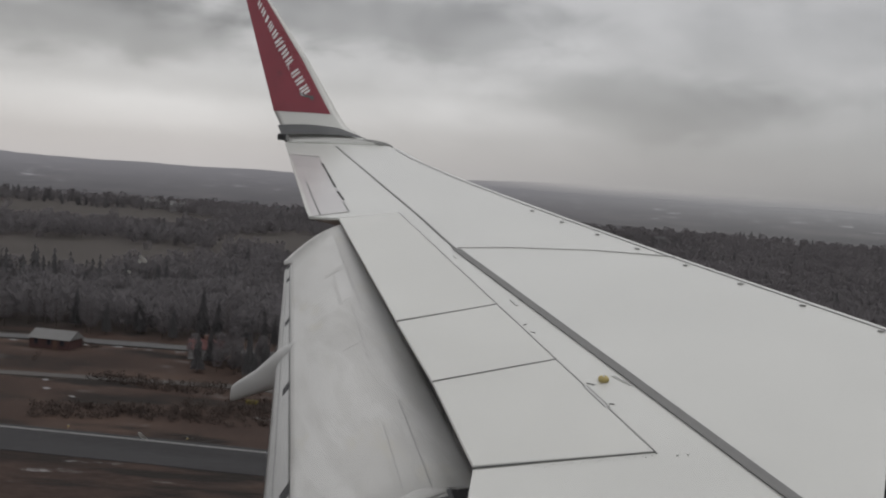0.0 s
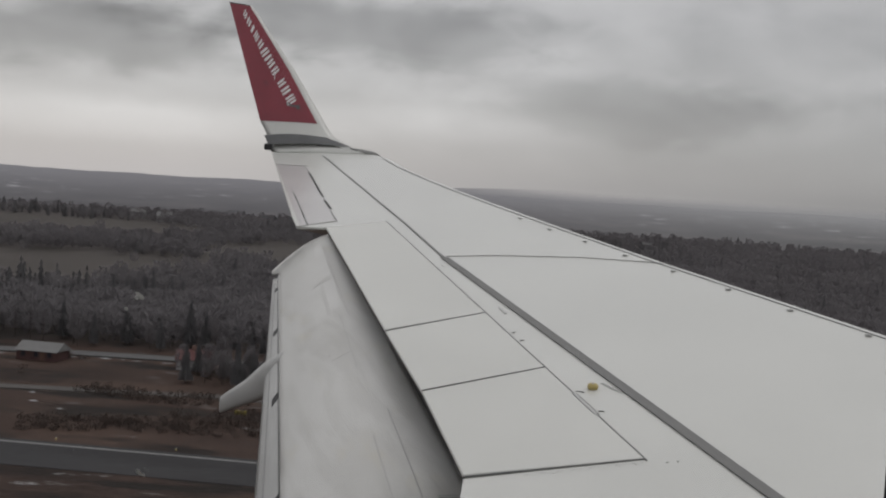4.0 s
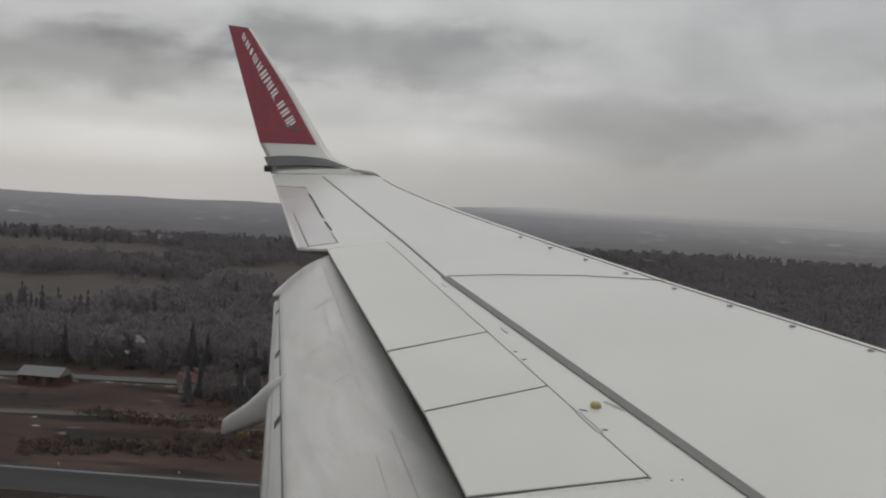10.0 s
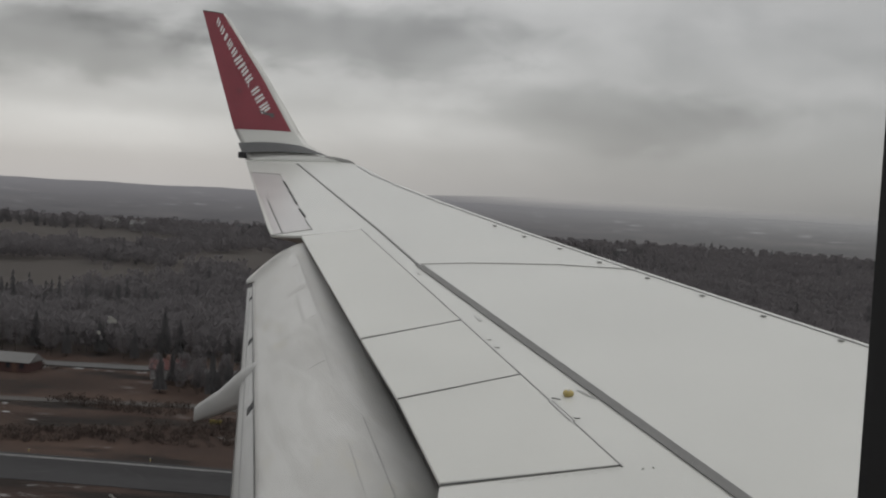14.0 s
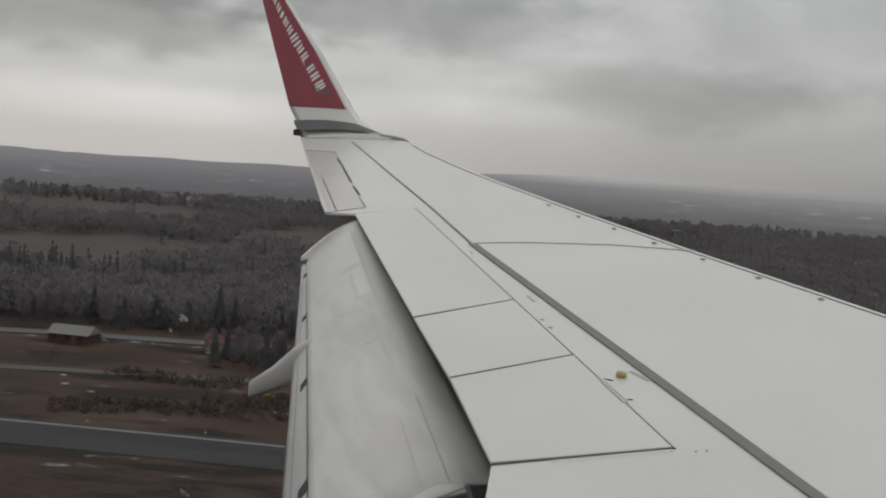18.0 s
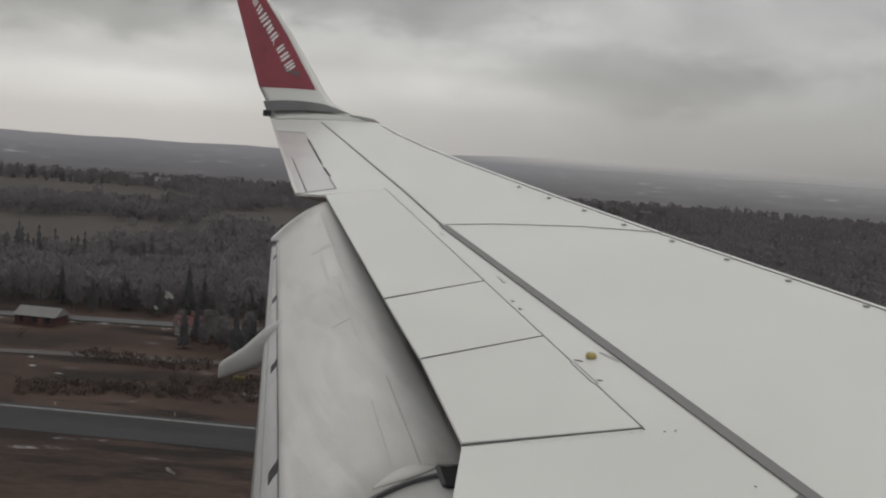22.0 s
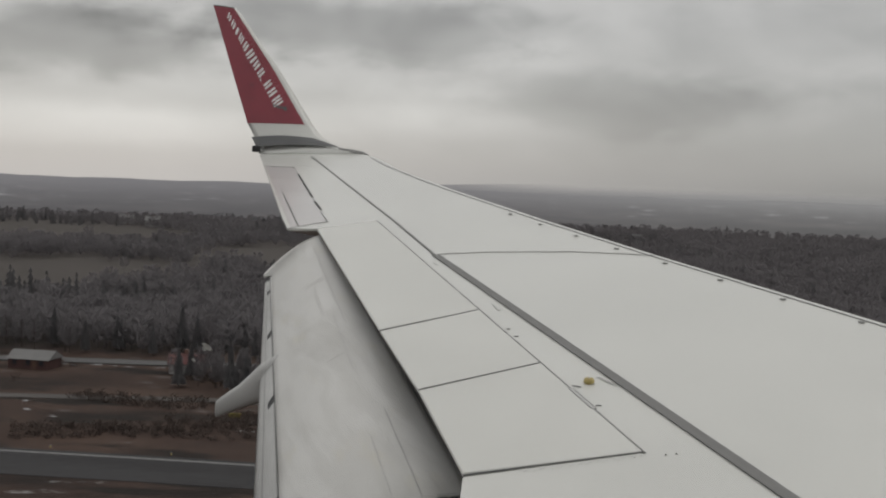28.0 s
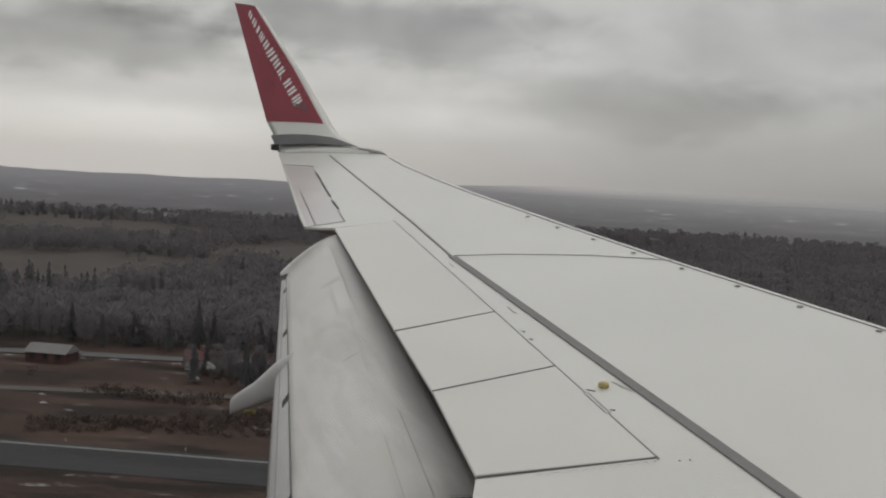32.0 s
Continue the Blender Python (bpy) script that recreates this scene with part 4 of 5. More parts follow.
def ground_mat():
    mt = bpy.data.materials.new("winter_ground")
    mt.use_nodes = True
    nt = mt.node_tree
    N, L = nt.nodes, nt.links
    b = N["Principled BSDF"]
    b.inputs["Roughness"].default_value = 0.95
    b.inputs["Specular IOR Level"].default_value = 0.15
    geo = N.new("ShaderNodeNewGeometry")

    def tex(scale, detail, stretch=(1, 1, 1), shift=(0, 0, 0), rough=0.6):
        mp = N.new("ShaderNodeMapping")
        mp.inputs["Scale"].default_value = [s * scale for s in stretch]
        mp.inputs["Location"].default_value = shift
        L.new(geo.outputs["Position"], mp.inputs[0])
        n = N.new("ShaderNodeTexNoise")
        n.inputs["Scale"].default_value, n.inputs["Detail"].default_value, n.inputs["Roughness"].default_value = 1.0, detail, rough
        L.new(mp.outputs[0], n.inputs["Vector"])
        return n.outputs[0]

    def ramp(sock, *stops):
        r = N.new("ShaderNodeValToRGB")
        e = r.color_ramp.elements
        while len(e) < len(stops):
            e.new(0.5)
        for el, (p, c) in zip(e, stops):
            el.position, el.color = p, (*c, 1)
        L.new(sock, r.inputs[0])
        return r.outputs[0]

    def blend(f, a, c, kind="MIX"):
        n = N.new("ShaderNodeMix")
        n.data_type, n.blend_type = "RGBA", kind
        for s, v in (("Factor", f), ("A", a), ("B", c)):
            if isinstance(v, float):
                n.inputs[s].default_value = v
            elif isinstance(v, tuple):
                n.inputs[s].default_value = (*v, 1)
            else:
                L.new(v, n.inputs[s])
        return n.outputs[2]

    grass = ramp(tex(0.045, 6, (0.45, 1, 1)), (0.32, (0.031, 0.022, 0.019)), (0.50, (0.063, 0.043, 0.036)), (0.68, (0.090, 0.062, 0.050)))
    grass = blend(0.55, grass, ramp(tex(0.9, 4, (0.6, 1, 1)), (0.3, (0.45, 0.42, 0.40)), (0.7, (1.25, 1.2, 1.15))), "MULTIPLY")
    heath = ramp(tex(0.11, 5, (0.3, 1, 1), (9, 4, 0)), (0.50, (0, 0, 0)), (0.60, (1, 1, 1)))
    c = blend(heath, grass, (0.022, 0.018, 0.016))
    snow = ramp(tex(0.20, 7, (0.28, 1, 1), (2, 31, 0), 0.72), (0.62, (0, 0, 0)), (0.68, (1, 1, 1)))
    c = blend(snow, c, (0.26, 0.255, 0.255))
    # leaf litter and bare undergrowth beyond the field's edge
    sp = N.new("ShaderNodeSeparateXYZ")
    L.new(geo.outputs["Position"], sp.inputs[0])
    far = N.new("ShaderNodeMapRange")
    far.inputs["From Min"].default_value, far.inputs["From Max"].default_value = 268, 296
    L.new(sp.outputs[1], far.inputs["Value"])
    litter = ramp(tex(0.02, 5), (0.35, (0.062, 0.056, 0.054)), (0.62, (0.095, 0.084, 0.080)))
    c = blend(far.outputs[0], c, litter)
    # stubble fields among the woods
    ragged = tex(0.03, 3, (1, 1, 1), (5, 2, 0))
    stubble = ramp(tex(0.05, 5, (0.3, 1.6, 1), (1, 8, 0)), (0.35, (0.068, 0.061, 0.057)), (0.65, (0.092, 0.082, 0.076)))

    def m(op, a, b):
        n = N.new("ShaderNodeMath")
        n.operation = op
        for i, v in enumerate((a, b)):
            if isinstance(v, (int, float)):
                n.inputs[i].default_value = v
            else:
                L.new(v, n.inputs[i])
        return n.outputs[0]

    for cx, cy, rx, ry in FIELDS:
        dx, dy = m("DIVIDE", m("SUBTRACT", sp.outputs[0], cx), rx), m("DIVIDE", m("SUBTRACT", sp.outputs[1], cy), ry)
        d = m("ADD", m("SQRT", m("ADD", m("MULTIPLY", dx, dx), m("MULTIPLY", dy, dy)), 0.0), m("MULTIPLY", m("SUBTRACT", ragged, 0.5), 0.7))
        inside = N.new("ShaderNodeMapRange")
        inside.inputs["From Min"].default_value, inside.inputs["From Max"].default_value = 1.06, 0.98
        L.new(d, inside.inputs["Value"])
        c = blend(inside.outputs[0], c, stubble)
    L.new(c, b.inputs["Base Color"])
    bp = N.new("ShaderNodeBump")
    bp.inputs["Strength"].default_value, bp.inputs["Distance"].default_value = 0.6, 0.5
    L.new(tex(0.8, 6), bp.inputs["Height"]), L.new(bp.outputs[0], b.inputs["Normal"])
    return mt


def spaced(n, far, near):
    return [math.copysign(near * math.sinh(abs(k) / n * math.asinh(far / near)), k) for k in range(-n, n + 1)]


gx, gy = spaced(75, 4600, 160), spaced(75, 4600, 160)
gv = [(x, y, terrain(x, y)) for y in gy for x in gx]
n_ = len(gx)
gf = [(j * n_ + i, j * n_ + i + 1, (j + 1) * n_ + i + 1, (j + 1) * n_ + i) for j in range(n_ - 1) for i in range(n_ - 1)]
tagged(part("ground", (gv, gf), ground_mat(), None, "", True), "brown winter grassland with thin snow patches", "ground", kind="structure")

ASPHALT = mat("wet_asphalt", (0.058, 0.057, 0.059), 0.95, 0.45, 0.05, 1.2, 0.3, spec=0.12, stretch=(0.4, 1.5, 1), second=(0.038, 0.037, 0.038))
CONCRETE = mat("pale_concrete", (0.088, 0.087, 0.087), 0.7, 0.3, 0.04, 0.9, 0.2, stretch=(0.3, 1.5, 1))
LINE = mat("worn_white_line", (0.17, 0.17, 0.167), 0.6, 0.5, 0.6, 6, 0.0)


def ribbon(name, pts, width, material, thick, label, category, nn=40):
    """A paved band through points of the plan, following the ground, with its own edge."""
    line = []
    for (a, b) in zip(pts, pts[1:]):
        for k in range(nn):
            line.append(Vector(a).lerp(Vector(b), k / nn))
    line.append(Vector(pts[-1]))
    rings = []
    for i, p in enumerate(line):
        t = (line[min(i + 1, len(line) - 1)] - line[max(i - 1, 0)]).normalized()
        s = Vector((-t.y, t.x)) * width / 2
        l, r = p + s, p - s
        zl, zr = terrain(*l), terrain(*r)
        rings.append([Vector((*l, zl + thick)), Vector((*r, zr + thick)), Vector((*r, zr - 0.6)), Vector((*l, zl - 0.6))])
    return tagged(part(name, loft(rings), material), label, category, kind="structure")


ribbon("runway_strip", [(-420, 176), (-60, 168), (420, 150)], 15, ASPHALT, 0.06, "dark wet asphalt strip across the grass", "road")
ribbon("runway_edge_line", [(-420, 181.6), (-60, 173.6), (420, 155.6)], 0.9, LINE, 0.075, "worn white painted edge line", "road marking")
ribbon("taxiway", [(-420, 222), (-200, 244), (-120, 258), (-40, 263), (60, 260), (420, 236)], 6.0, CONCRETE, 0.3, "pale wet concrete taxiway along the wood", "road")
ribbon("service_road", [(-300, 196), (-140, 212), (-60, 221), (20, 214), (160, 196)], 4.0, mat("gravel_road", (0.085, 0.076, 0.07), 0.85, 0.4, 0.1, 2, 0.2), 0.12, "narrow gravel service road", "road")

# ---- trees ----
SPRUCE = mat("spruce_needles", (0.185, 0.181, 0.184), 0.9, 0.3, 0.05, 1.0, 0.0, spec=0.2)
BARE = mat("bare_twigs", (0.220, 0.208, 0.214), 0.9, 0.15, 0.02, 0.4, 0.0, spec=0.2, second=(0.160, 0.150, 0.155))
for _m in (BARE, SPRUCE):
    _nt = _m.node_tree
    _b, _o = _nt.nodes["Principled BSDF"], _nt.nodes["Material Output"]
    _tr, _mx = _nt.nodes.new("ShaderNodeBsdfTranslucent"), _nt.nodes.new("ShaderNodeMixShader")
    _mx.inputs[0].default_value = 0.55
    _nt.links.new(_b.inputs["Base Color"].links[0].from_socket, _tr.inputs[0])
    _nt.links.new(_b.outputs[0], _mx.inputs[1])
    _nt.links.new(_tr.outputs[0], _mx.inputs[2])
    _nt.links.new(_mx.outputs[0], _o.inputs[0])
BARK = mat("bark", (0.07, 0.055, 0.045), 0.9, 0.4, 1.0, 8, 0.3)


def spruce(h, r, tiers, pts, rs):
    v, f = [], []
    for k in range(tiers):
        u = k / tiers
        z0 = h * (0.10 + 0.88 * u)
        rad = r * (1 - u) ** 0.85 * (0.85 + 0.3 * rs.random()) + 0.12
        apex = len(v)
        v.append((0, 0, z0 + h * 0.22 * (1 - 0.4 * u)))
        off = rs.random() * 6
        for j in range(pts):
            a = off + 2 * math.pi * j / pts
            rr = rad * ((1.0 if j % 2 else 0.55) + 0.25 * rs.random())
            v.append((rr * math.cos(a), rr * math.sin(a), z0 - 0.03 * h * (j % 2) + 0.02 * h * rs.random()))
        f += [(apex, apex + 1 + j, apex + 1 + (j + 1) % pts) for j in range(pts)]
    return v, f


def limb(v, f, a, b, ra, rb, n=4):
    a, b = Vector(a), Vector(b)
    d = (b - a).normalized()
    s = d.orthogonal().normalized()
    t = d.cross(s)
    k = len(v)
    for c, r in ((a, ra), (b, rb)):
        for j in range(n):
            w = 2 * math.pi * j / n
            v.append(tuple(c + (s * math.cos(w) + t * math.sin(w)) * r))
    f += [(k + j, k + (j + 1) % n, k + n + (j + 1) % n, k + n + j) for j in range(n)]


def twigs(v, f, h, r, count, size, rs, low=0.25):
    for _ in range(count):
        u = rs.random()
        a, q = rs.random() * 6.283, math.sqrt(rs.random())
        z = h * (low + (1 - low) * u)
        rad = r * math.sin(math.pi * (0.12 + 0.83 * u)) ** 0.7 * q
        c = Vector((rad * math.cos(a), rad * math.sin(a), z))
        d = Vector((math.cos(a) * 0.6, math.sin(a) * 0.6, 0.5 + 0.6 * rs.random())).normalized() * size * (0.6 + 0.8 * rs.random())
        s = Vector((rs.random() - 0.5, rs.random() - 0.5, rs.random() - 0.5)).normalized() * size * 0.35
        k = len(v)
        v += [tuple(c - s), tuple(c + s), tuple(c + d)]
        f.append((k, k + 1, k + 2))


def bare(h, r, count, size, rs):
    v, f = [], []
    limb(v, f, (0, 0, -0.5), (0, 0, h * 0.75), 0.16, 0.05, 3)
    twigs(v, f, h, r, count, size, rs)
    return v, f


rs = random.Random(3)
far_spruce = [spruce(rs.uniform(11, 16), rs.uniform(1.7, 2.4), 5, 8, rs) for _ in range(5)]
far_bare = [bare(rs.uniform(8, 12), rs.uniform(2.8, 3.9), 70, 1.9, rs) for _ in range(5)]


def scatter(templates, spots, name, material, label):
    """Many far trees joined in one sheet of woodland."""
    vs, fs, base = [], [], 0
    for (x, y, s, a, k) in spots:
        v, f = templates[k]
        v = np.array(v)
        c, sn = math.cos(a), math.sin(a)
        w = np.stack([v[:, 0] * c - v[:, 1] * sn, v[:, 0] * sn + v[:, 1] * c, v[:, 2]], 1) * s
        vs.append(w + np.array((x, y, terrain(x, y) - 0.3)))
        fs += [tuple(base + q for q in p) for p in f]
        base += len(v)
    me = bpy.data.meshes.new(name)
    me.from_pydata(np.concatenate(vs).tolist(), [], fs)
    me.materials.append(material)
    ob = new(name, me)
    return tagged(ob, label, "trees", kind="stuff")


def wooded(x, y):
    edge = 279 + 12 * noise.noise(Vector((x / 45, 0.4, 2))) + 6 * noise.noise(Vector((x / 12, 3.4, 2)))
    if y < edge:
        return 0.0
    n = noise.noise(Vector((x / 190, y / 260, 7.7))) + 0.35 * noise.noise(Vector((x / 60, y / 80, 3.2)))
    for cx, cy, rx, ry in FIELDS:
        if math.hypot((x - cx) / rx, (y - cy) / ry) < 1 + 0.35 * noise.noise(Vector((x / 25, y / 25, 5.1))):
            return 0.015
    if y < 360:
        return 1.0
    return 1.0 if n > -0.55 else 0.3


spots_s, spots_b = [], []
y = 268.0
while y < 1070:
    step = 4.4 * (y / 300) ** 0.6
    x = -0.47 * y - 30
    while x < 0.50 * y + 30:
        px, py = x + rs.uniform(-0.5, 0.5) * step, y + rs.uniform(-0.5, 0.5) * step
        if math.hypot(px, py) < 1075 and rs.random() < wooded(px, py):
            conif = noise.noise(Vector((px / 110, py / 110, 11))) + rs.uniform(-0.35, 0.35)
            spot = (px, py, rs.uniform(0.55, 1.0), rs.uniform(0, 6.28), rs.randrange(5))
            (spots_s if conif > 0.34 else spots_b).append(spot)
        x += step
    y += step
scatter(far_spruce, spots_s, "spruce_wood", SPRUCE, "dark spruce woodland beyond the airfield")
scatter(far_bare, spots_b, "bare_wood", BARE, "leafless grey-brown birch woodland")
# low scrub on the grass
scrub = [bare(rs.uniform(1.0, 2.2), rs.uniform(0.8, 1.5), 26, 0.45, rs) for _ in range(4)]
spots = []
for _ in range(9000):
    y = 180 + 74 * rs.random()
    x = (rs.random() * 0.95 - 0.46) * y
    if noise.noise(Vector((x / 38, y / 14, 21))) + 0.4 * noise.noise(Vector((x / 9, y / 5, 2))) > 0.22:
        spots.append((x, y, rs.uniform(0.3, 1.0), rs.uniform(0, 6.28), rs.randrange(4)))
scatter(scrub, spots, "scrub", mat("brown_scrub", (0.105, 0.082, 0.072), 0.9, 0.3, 0.05, 1.0, 0.0, spec=0.2), "low brown leafless scrub on the grass")

# trees at the wood's edge, each one its own thing
def near_tree(kind, h, r, seed):
    q = random.Random(seed)
    t = empty("spruce_tree" if kind else "birch_tree")
    v, f = [], []
    limb(v, f, (0, 0, -0.4), (0, 0, h * 0.5), 0.22, 0.12, 7)
    limb(v, f, (0, 0, h * 0.5), (0.2, 0.1, h * 0.95), 0.12, 0.02, 7)
    if not kind:
        for i in range(12):
            z, a = h * (0.28 + 0.05 * i), i * 2.4
            limb(v, f, (0, 0, z), (r * 0.7 * math.cos(a), r * 0.7 * math.sin(a), z + h * 0.18), 0.06, 0.015, 4)
    part("trunk", (v, f), BARK, t)
    if kind:
        v, f = spruce(h, r, 13, 16, q)
        part("crown", (v, f), SPRUCE, t)
    else:
        v, f = [], []
        twigs(v, f, h, r, 420, 0.75, q)
        part("crown", (v, f), BARE, t)
    tagged(t, "tall dark spruce at the wood's edge" if kind else "leafless birch at the wood's edge", "tree", "trees at the wood's edge")
    return t


kinds = [near_tree(1, 15, 2.4, 1), near_tree(1, 12, 2.1, 2), near_tree(0, 12, 3.0, 3), near_tree(0, 10, 2.6, 4)]
first = set()
for i in range(64):
    x = -150 + 250 * (i + rs.random() * 0.9) / 64
    y = 270 + 10 * rs.random()
    if rs.random() < 0.15:
        y = rs.uniform(228, 252)
    k = rs.choice((0, 0, 1, 2, 2, 3))
    m = Matrix.Translation((x, y, terrain(x, y))) @ Matrix.Rotation(rs.random() * 6.28, 4, "Z")
    if k in first:
        o = copy_thing(kinds[k], m)
    else:
        o = kinds[k]
        o.matrix_world = m
        first.add(k)
    k = rs.uniform(0.45, 0.85)
    o.scale = (k, k, k)
# a young copse on the near grass
for i in range(52):
    a, q = rs.random() * 6.283, math.sqrt(rs.random())
    x, y = -52 + 24 * q * math.cos(a), 240 + 9 * q * math.sin(a)
    o = copy_thing(kinds[rs.choice((1, 2, 2, 3, 3))], Matrix.Translation((x, y, terrain(x, y))) @ Matrix.Rotation(rs.random() * 6.28, 4, "Z"))
    k = rs.uniform(0.35, 0.68)
    o.scale = (k, k, k)
    tagged(o, "young tree in a copse on the brown grass", "tree", "trees of the copse")

# thin heaps of old snow along the road and in the grass
def snow_heaps():
    v, f = [], []
    for _ in range(240):
        x = rs.uniform(-165, 150)
        if rs.random() < 0.6:
            y = 262 - 0.00042 * (x + 10) ** 2 * (1 if x < 0 else 0.6) - rs.choice((4.2, -4.4)) + rs.gauss(0, 0.5)
        else:
            y = rs.uniform(196, 250)
            if noise.noise(Vector((x / 40, y / 9, 31))) < 0.12:
                continue
        z, a = terrain(x, y), rs.uniform(-0.3, 0.3)
        long, wide, tall = rs.uniform(0.5, 2.4), rs.uniform(0.25, 0.7), rs.uniform(0.06, 0.22)
        k = len(v)
        v.append((x, y, z + tall))
        for j in range(9):
            w = 2 * math.pi * j / 9
            r = rs.uniform(0.6, 1.15)
            px, py = long * r * math.cos(w), wide * r * math.sin(w)
            v.append((x + px * math.cos(a) - py * math.sin(a), y + px * math.sin(a) + py * math.cos(a), z - 0.05))
        f += [(k, k + 1 + j, k + 1 + (j + 1) % 9) for j in range(9)]
    return tagged(part("snow_heaps", (v, f), mat("old_snow", (0.40, 0.40, 0.41), 0.8, 0.4, 0.8, 6, 0.2)), "thin dirty heaps of old snow on the grass", "snow", kind="stuff")


snow_heaps()


# ---- far country with painted haze ----
def skyline(a):
    """Height of the skyline at a bearing: low hills, higher towards the tail."""
    v = noise.noise(Vector((a * 6, 2.6, 0))) + 0.5 * noise.noise(Vector((a * 19, 2.6, 3))) + 0.16 * noise.noise(Vector((a * 110, 2.6, 5)))
    k = min(1.0, max(0.0, (a + 0.22) / 0.30))
    return EYE - 9.5 + 9.0 * k * k * (3 - 2 * k) + 2.4 * v * (1 - k) + 12 * max(0.0, -a - 0.30)


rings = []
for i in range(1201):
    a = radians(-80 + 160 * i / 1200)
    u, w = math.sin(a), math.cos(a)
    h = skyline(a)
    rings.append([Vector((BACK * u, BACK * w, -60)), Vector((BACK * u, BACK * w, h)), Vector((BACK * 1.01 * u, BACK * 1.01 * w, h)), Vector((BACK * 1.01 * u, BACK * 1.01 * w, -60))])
tagged(part("backdrop", loft(rings), distance_mat()), "glowing backdrop of wooded country and low hills, haze painted in", "hills", kind="structure")


# ---- buildings and airfield gear ----
def plaster(name, c):
    return mat(name, c, 0.85, 0.25, 0.6, 6, 0.1)


def house(w, d, h, rise, wall, roof, label, category="house", name="farmhouse"):
    t = empty(name)
    part("wall", box(-w / 2, w / 2, -d / 2, d / 2, -1.0, h), wall, t)
    o = 0.4
    v = [(-w / 2 - o, -d / 2 - o, h - 0.15), (w / 2 + o, -d / 2 - o, h - 0.15), (w / 2 + o, d / 2 + o, h - 0.15), (-w / 2 - o, d / 2 + o, h - 0.15), (-w / 2 - o, 0, h + rise), (w / 2 + o, 0, h + rise)]
    r = part("roof", (v, [(0, 1, 5, 4), (2, 3, 4, 5), (0, 4, 3), (1, 2, 5), (3, 2, 1, 0)]), roof, t)
    if name != "barn":
        part("chimney", box(-0.4, 0.4, -0.35, 0.35, h + rise * 0.6, h + rise + 0.8), plaster("chimney_brick", (0.2, 0.12, 0.1)), r)
    n = max(2, int(w / 3))
    glassy = mat("dark_pane", (0.03, 0.033, 0.04), 0.2, 0.1, 2, 9, 0.0)
    for i in range(n):
        x = -w / 2 + w * (i + 0.5) / n
        part("window", box(x - 0.5, x + 0.5, -d / 2 - 0.05, -d / 2 + 0.05, h * 0.35, h * 0.35 + 1.2), glassy, t)
    part("door", box(w * 0.1, w * 0.1 + 1.0, -d / 2 - 0.06, -d / 2 + 0.04, -0.2, 2.0), plaster("door_paint", (0.12, 0.07, 0.05)), t)
    return tagged(t, label, category)


RED_WALL, PALE_ROOF, RED_ROOF = plaster("barn_red", (0.075, 0.036, 0.033)), plaster("pale_sheet_roof", (0.20, 0.198, 0.195)), plaster("red_tile_roof", (0.13, 0.055, 0.052))
WHITE_WALL, DARK_ROOF = plaster("white_boards", (0.36, 0.35, 0.345)), plaster("slate_roof", (0.07, 0.07, 0.075))


def stand(o, x, y, turn=0.0):
    o.matrix_world = Matrix.Translation((x, y, terrain(x, y))) @ Matrix.Rotation(radians(turn), 4, "Z")
    return o


stand(house(9.6, 6, 2.3, 1.6, RED_WALL, PALE_ROOF, "long red barn with a pale sheet-metal roof", "barn", "barn"), -109, 249, -6)
stand(house(6.8, 5.5, 2.4, 1.9, WHITE_WALL, RED_ROOF, "white farmhouse with a red tiled roof"), -75, 251, 8)
for x, y, a in ((-300, 905, 10), (-232, 980, -20), (-205, 985, 30), (-330, 930, 5), (-60, 1020, 15), (265, 760, -12), (330, 950, 20), (400, 930, 0), (360, 960, 8)):
    stand(house(11, 8, 5.5, 3.0, WHITE_WALL, PALE_ROOF if a > 0 else DARK_ROOF, "far white timber house among the woods"), x, y, a)


def radar_tower():
    t = empty("radar_tower")
    shaft = plaster("grey_concrete", (0.30, 0.30, 0.30))
    rings = [[Vector((r * math.cos(a), r * math.sin(a), z)) for a in [2 * math.pi * k / 16 for k in range(16)]] for z, r in ((-1, 2.3), (12, 1.9), (13.5, 2.2), (15, 3.6), (15.8, 3.6))]
    part("shaft", loft(rings), shaft, t)
    bm = bmesh.new()
    bmesh.ops.create_icosphere(bm, subdivisions=3, radius=4.5, matrix=Matrix.Translation((0, 0, 19.4)))
    part("dome", bm, plaster("white_radome", (0.46, 0.46, 0.455)), t, "white faceted globe", True)
    bm = bmesh.new()
    bmesh.ops.create_cone(bm, cap_ends=False, segments=16, radius1=3.9, radius2=3.9, depth=0.12, matrix=Matrix.Translation((0, 0, 16.8)))
    part("railing", bm, shaft, t)
    return tagged(t, "concrete radar tower topped by a white globe", "tower")


stand(radar_tower(), 152, 455)


def mast(h):
    t = empty("light_mast")
    steel = mat("galvanised_steel", (0.25, 0.25, 0.26), 0.5, 0.15, 2, 20, 0.0, metal=0.5)
    for s in (-0.7, 0.7):
        v, f = [], []
        limb(v, f, (s, 0, -0.5), (s * 0.6, 0, h), 0.16, 0.1, 6)
        part("leg", (v, f), steel, t)
    part("lamp_head", box(-2.0, 2.0, -0.3, 0.3, h, h + 0.7), steel, t)
    for i in range(4):
        part("floodlight", box(-1.8 + i, -1.2 + i, -0.55, -0.3, h + 0.05, h + 0.6), WHITE_WALL, t)
    return tagged(t, "tall steel floodlight mast at the airfield's edge", "mast", "floodlight masts")


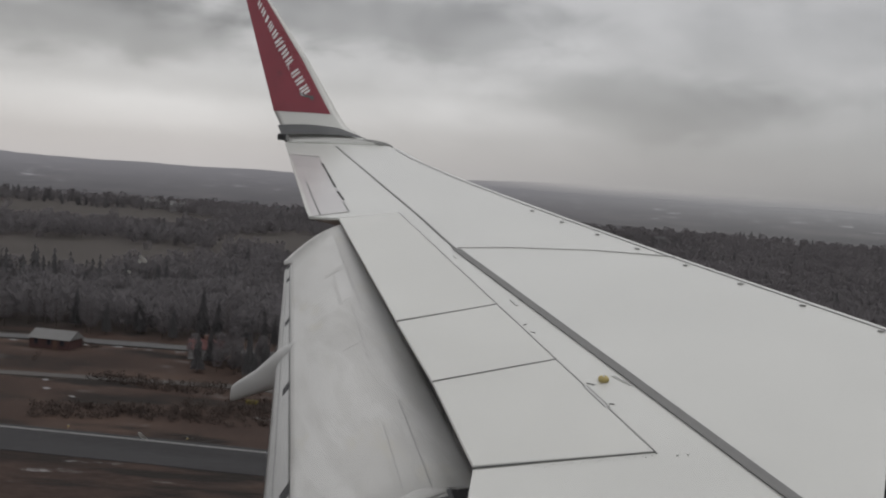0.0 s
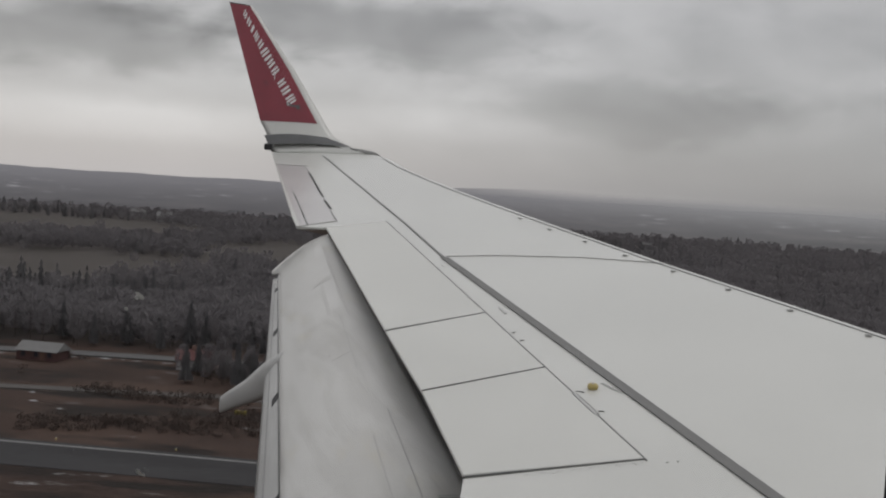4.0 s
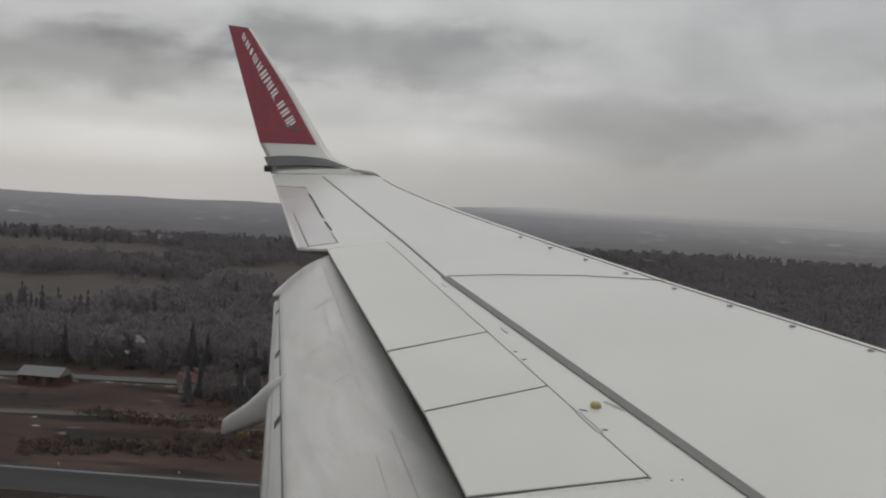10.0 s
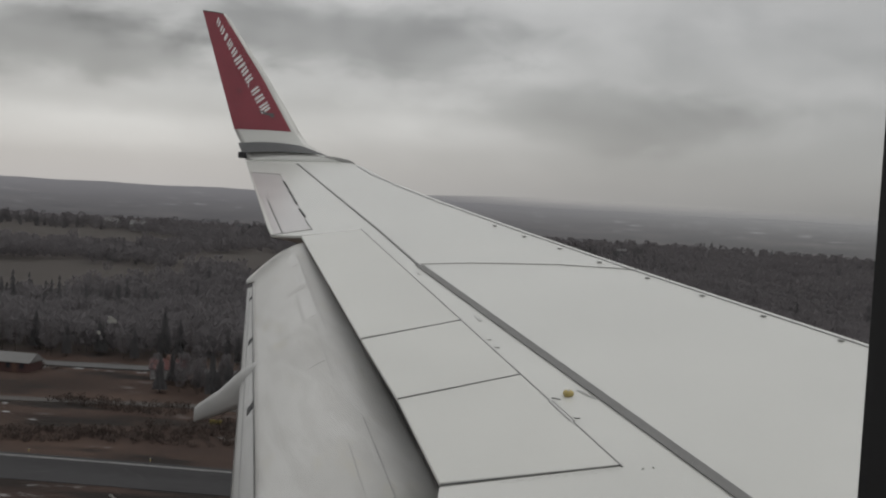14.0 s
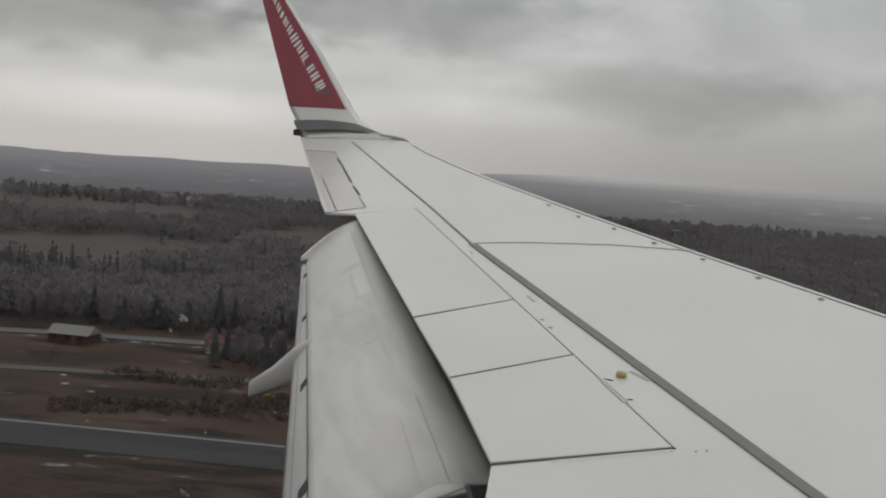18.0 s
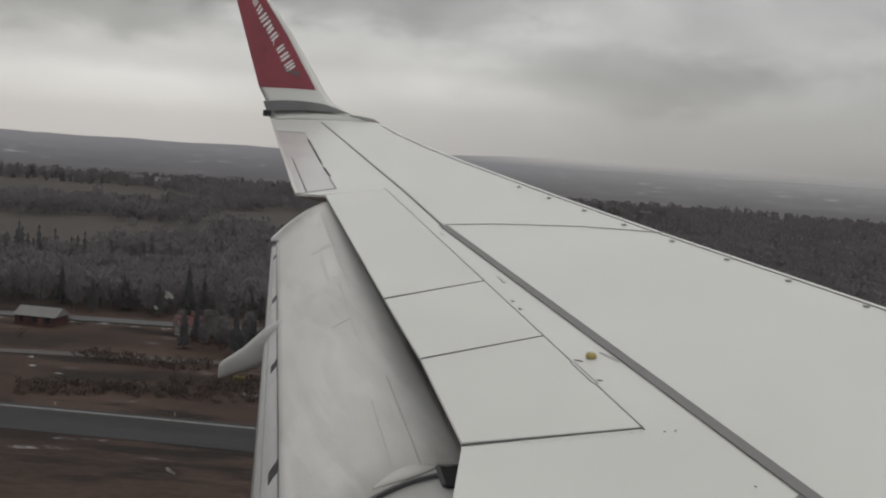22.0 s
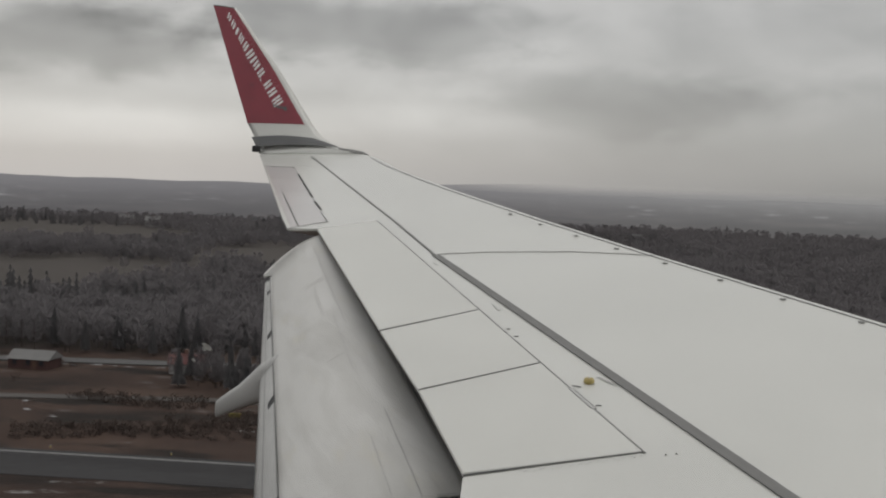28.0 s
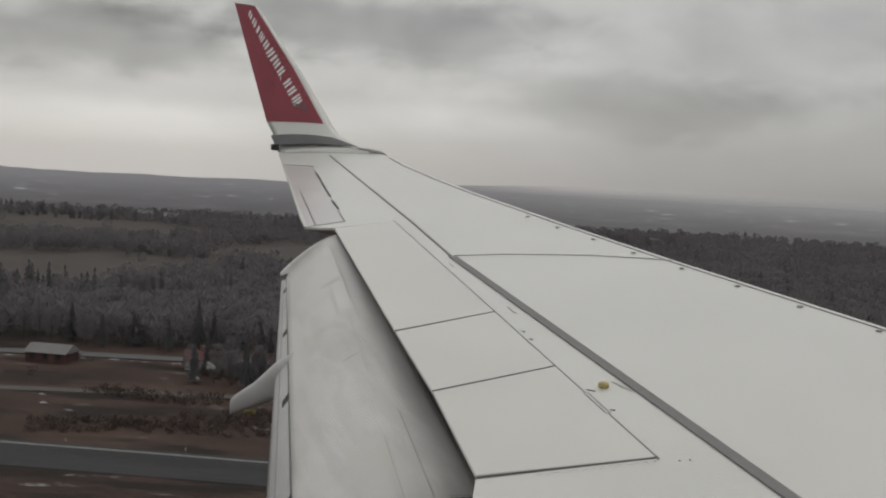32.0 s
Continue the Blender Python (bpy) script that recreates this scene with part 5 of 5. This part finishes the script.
m0 = stand(mast(26), 42, 452)
copy_thing(m0, Matrix.Translation((-36, 500, terrain(-36, 500))))


def cabin():
    t = empty("equipment_cabin")
    part("body", box(-1.6, 1.6, -1.2, 1.2, -0.3, 2.4, 0.05), WHITE_WALL, t)
    part("roof", box(-1.75, 1.75, -1.35, 1.35, 2.4, 2.55, 0.03), PALE_ROOF, t)
    part("door", box(-0.4, 0.4, -1.25, -1.19, 0, 2.0), DARK_ROOF, t)
    return tagged(t, "small white airfield equipment cabin", "hut", "equipment cabins")


c0 = stand(cabin(), 150, 430)
copy_thing(c0, Matrix.Translation((156, 431, terrain(156, 431))))


def sign():
    t = empty("taxiway_sign")
    yel = mat("sign_yellow", (0.25, 0.20, 0.05), 0.5, 0.15, 3, 20, 0.0)
    part("board", box(-1.1, 1.1, -0.12, 0.12, 0.35, 1.15, 0.03), yel, t)
    for s in (-0.8, 0.8):
        part("leg", box(s - 0.05, s + 0.05, -0.05, 0.05, -0.3, 0.36), DARK_ROOF, t)
    for i in range(3):
        part("sign_bar", box(-0.7 + 0.5 * i, -0.45 + 0.5 * i, -0.135, -0.115, 0.5, 1.0), RUBBER, t)
    return tagged(t, "low yellow taxiway sign with black bars", "sign")


stand(sign(), -52, 205)


def edge_light():
    t = empty("runway_edge_light")
    bm = bmesh.new()
    bmesh.ops.create_cone(bm, cap_ends=True, segments=10, radius1=0.12, radius2=0.09, depth=0.3, matrix=Matrix.Translation((0, 0, 0.15)))
    part("base", bm, YELLOW, t)
    bm = bmesh.new()
    bmesh.ops.create_uvsphere(bm, u_segments=10, v_segments=6, radius=0.11, matrix=Matrix.Translation((0, 0, 0.36)))
    part("lens", bm, WHITE_WALL, t, "", True)
    return tagged(t, "small runway edge light on a yellow base", "runway light", "runway edge lights")


l0 = edge_light()
for i in range(8):
    x = -75 + 20 * i
    y = 168 - 18 * (x + 60) / 480 + 9.0
    m = Matrix.Translation((x, y, terrain(x, y)))
    if i:
        copy_thing(l0, m)
    else:
        l0.matrix_world = m
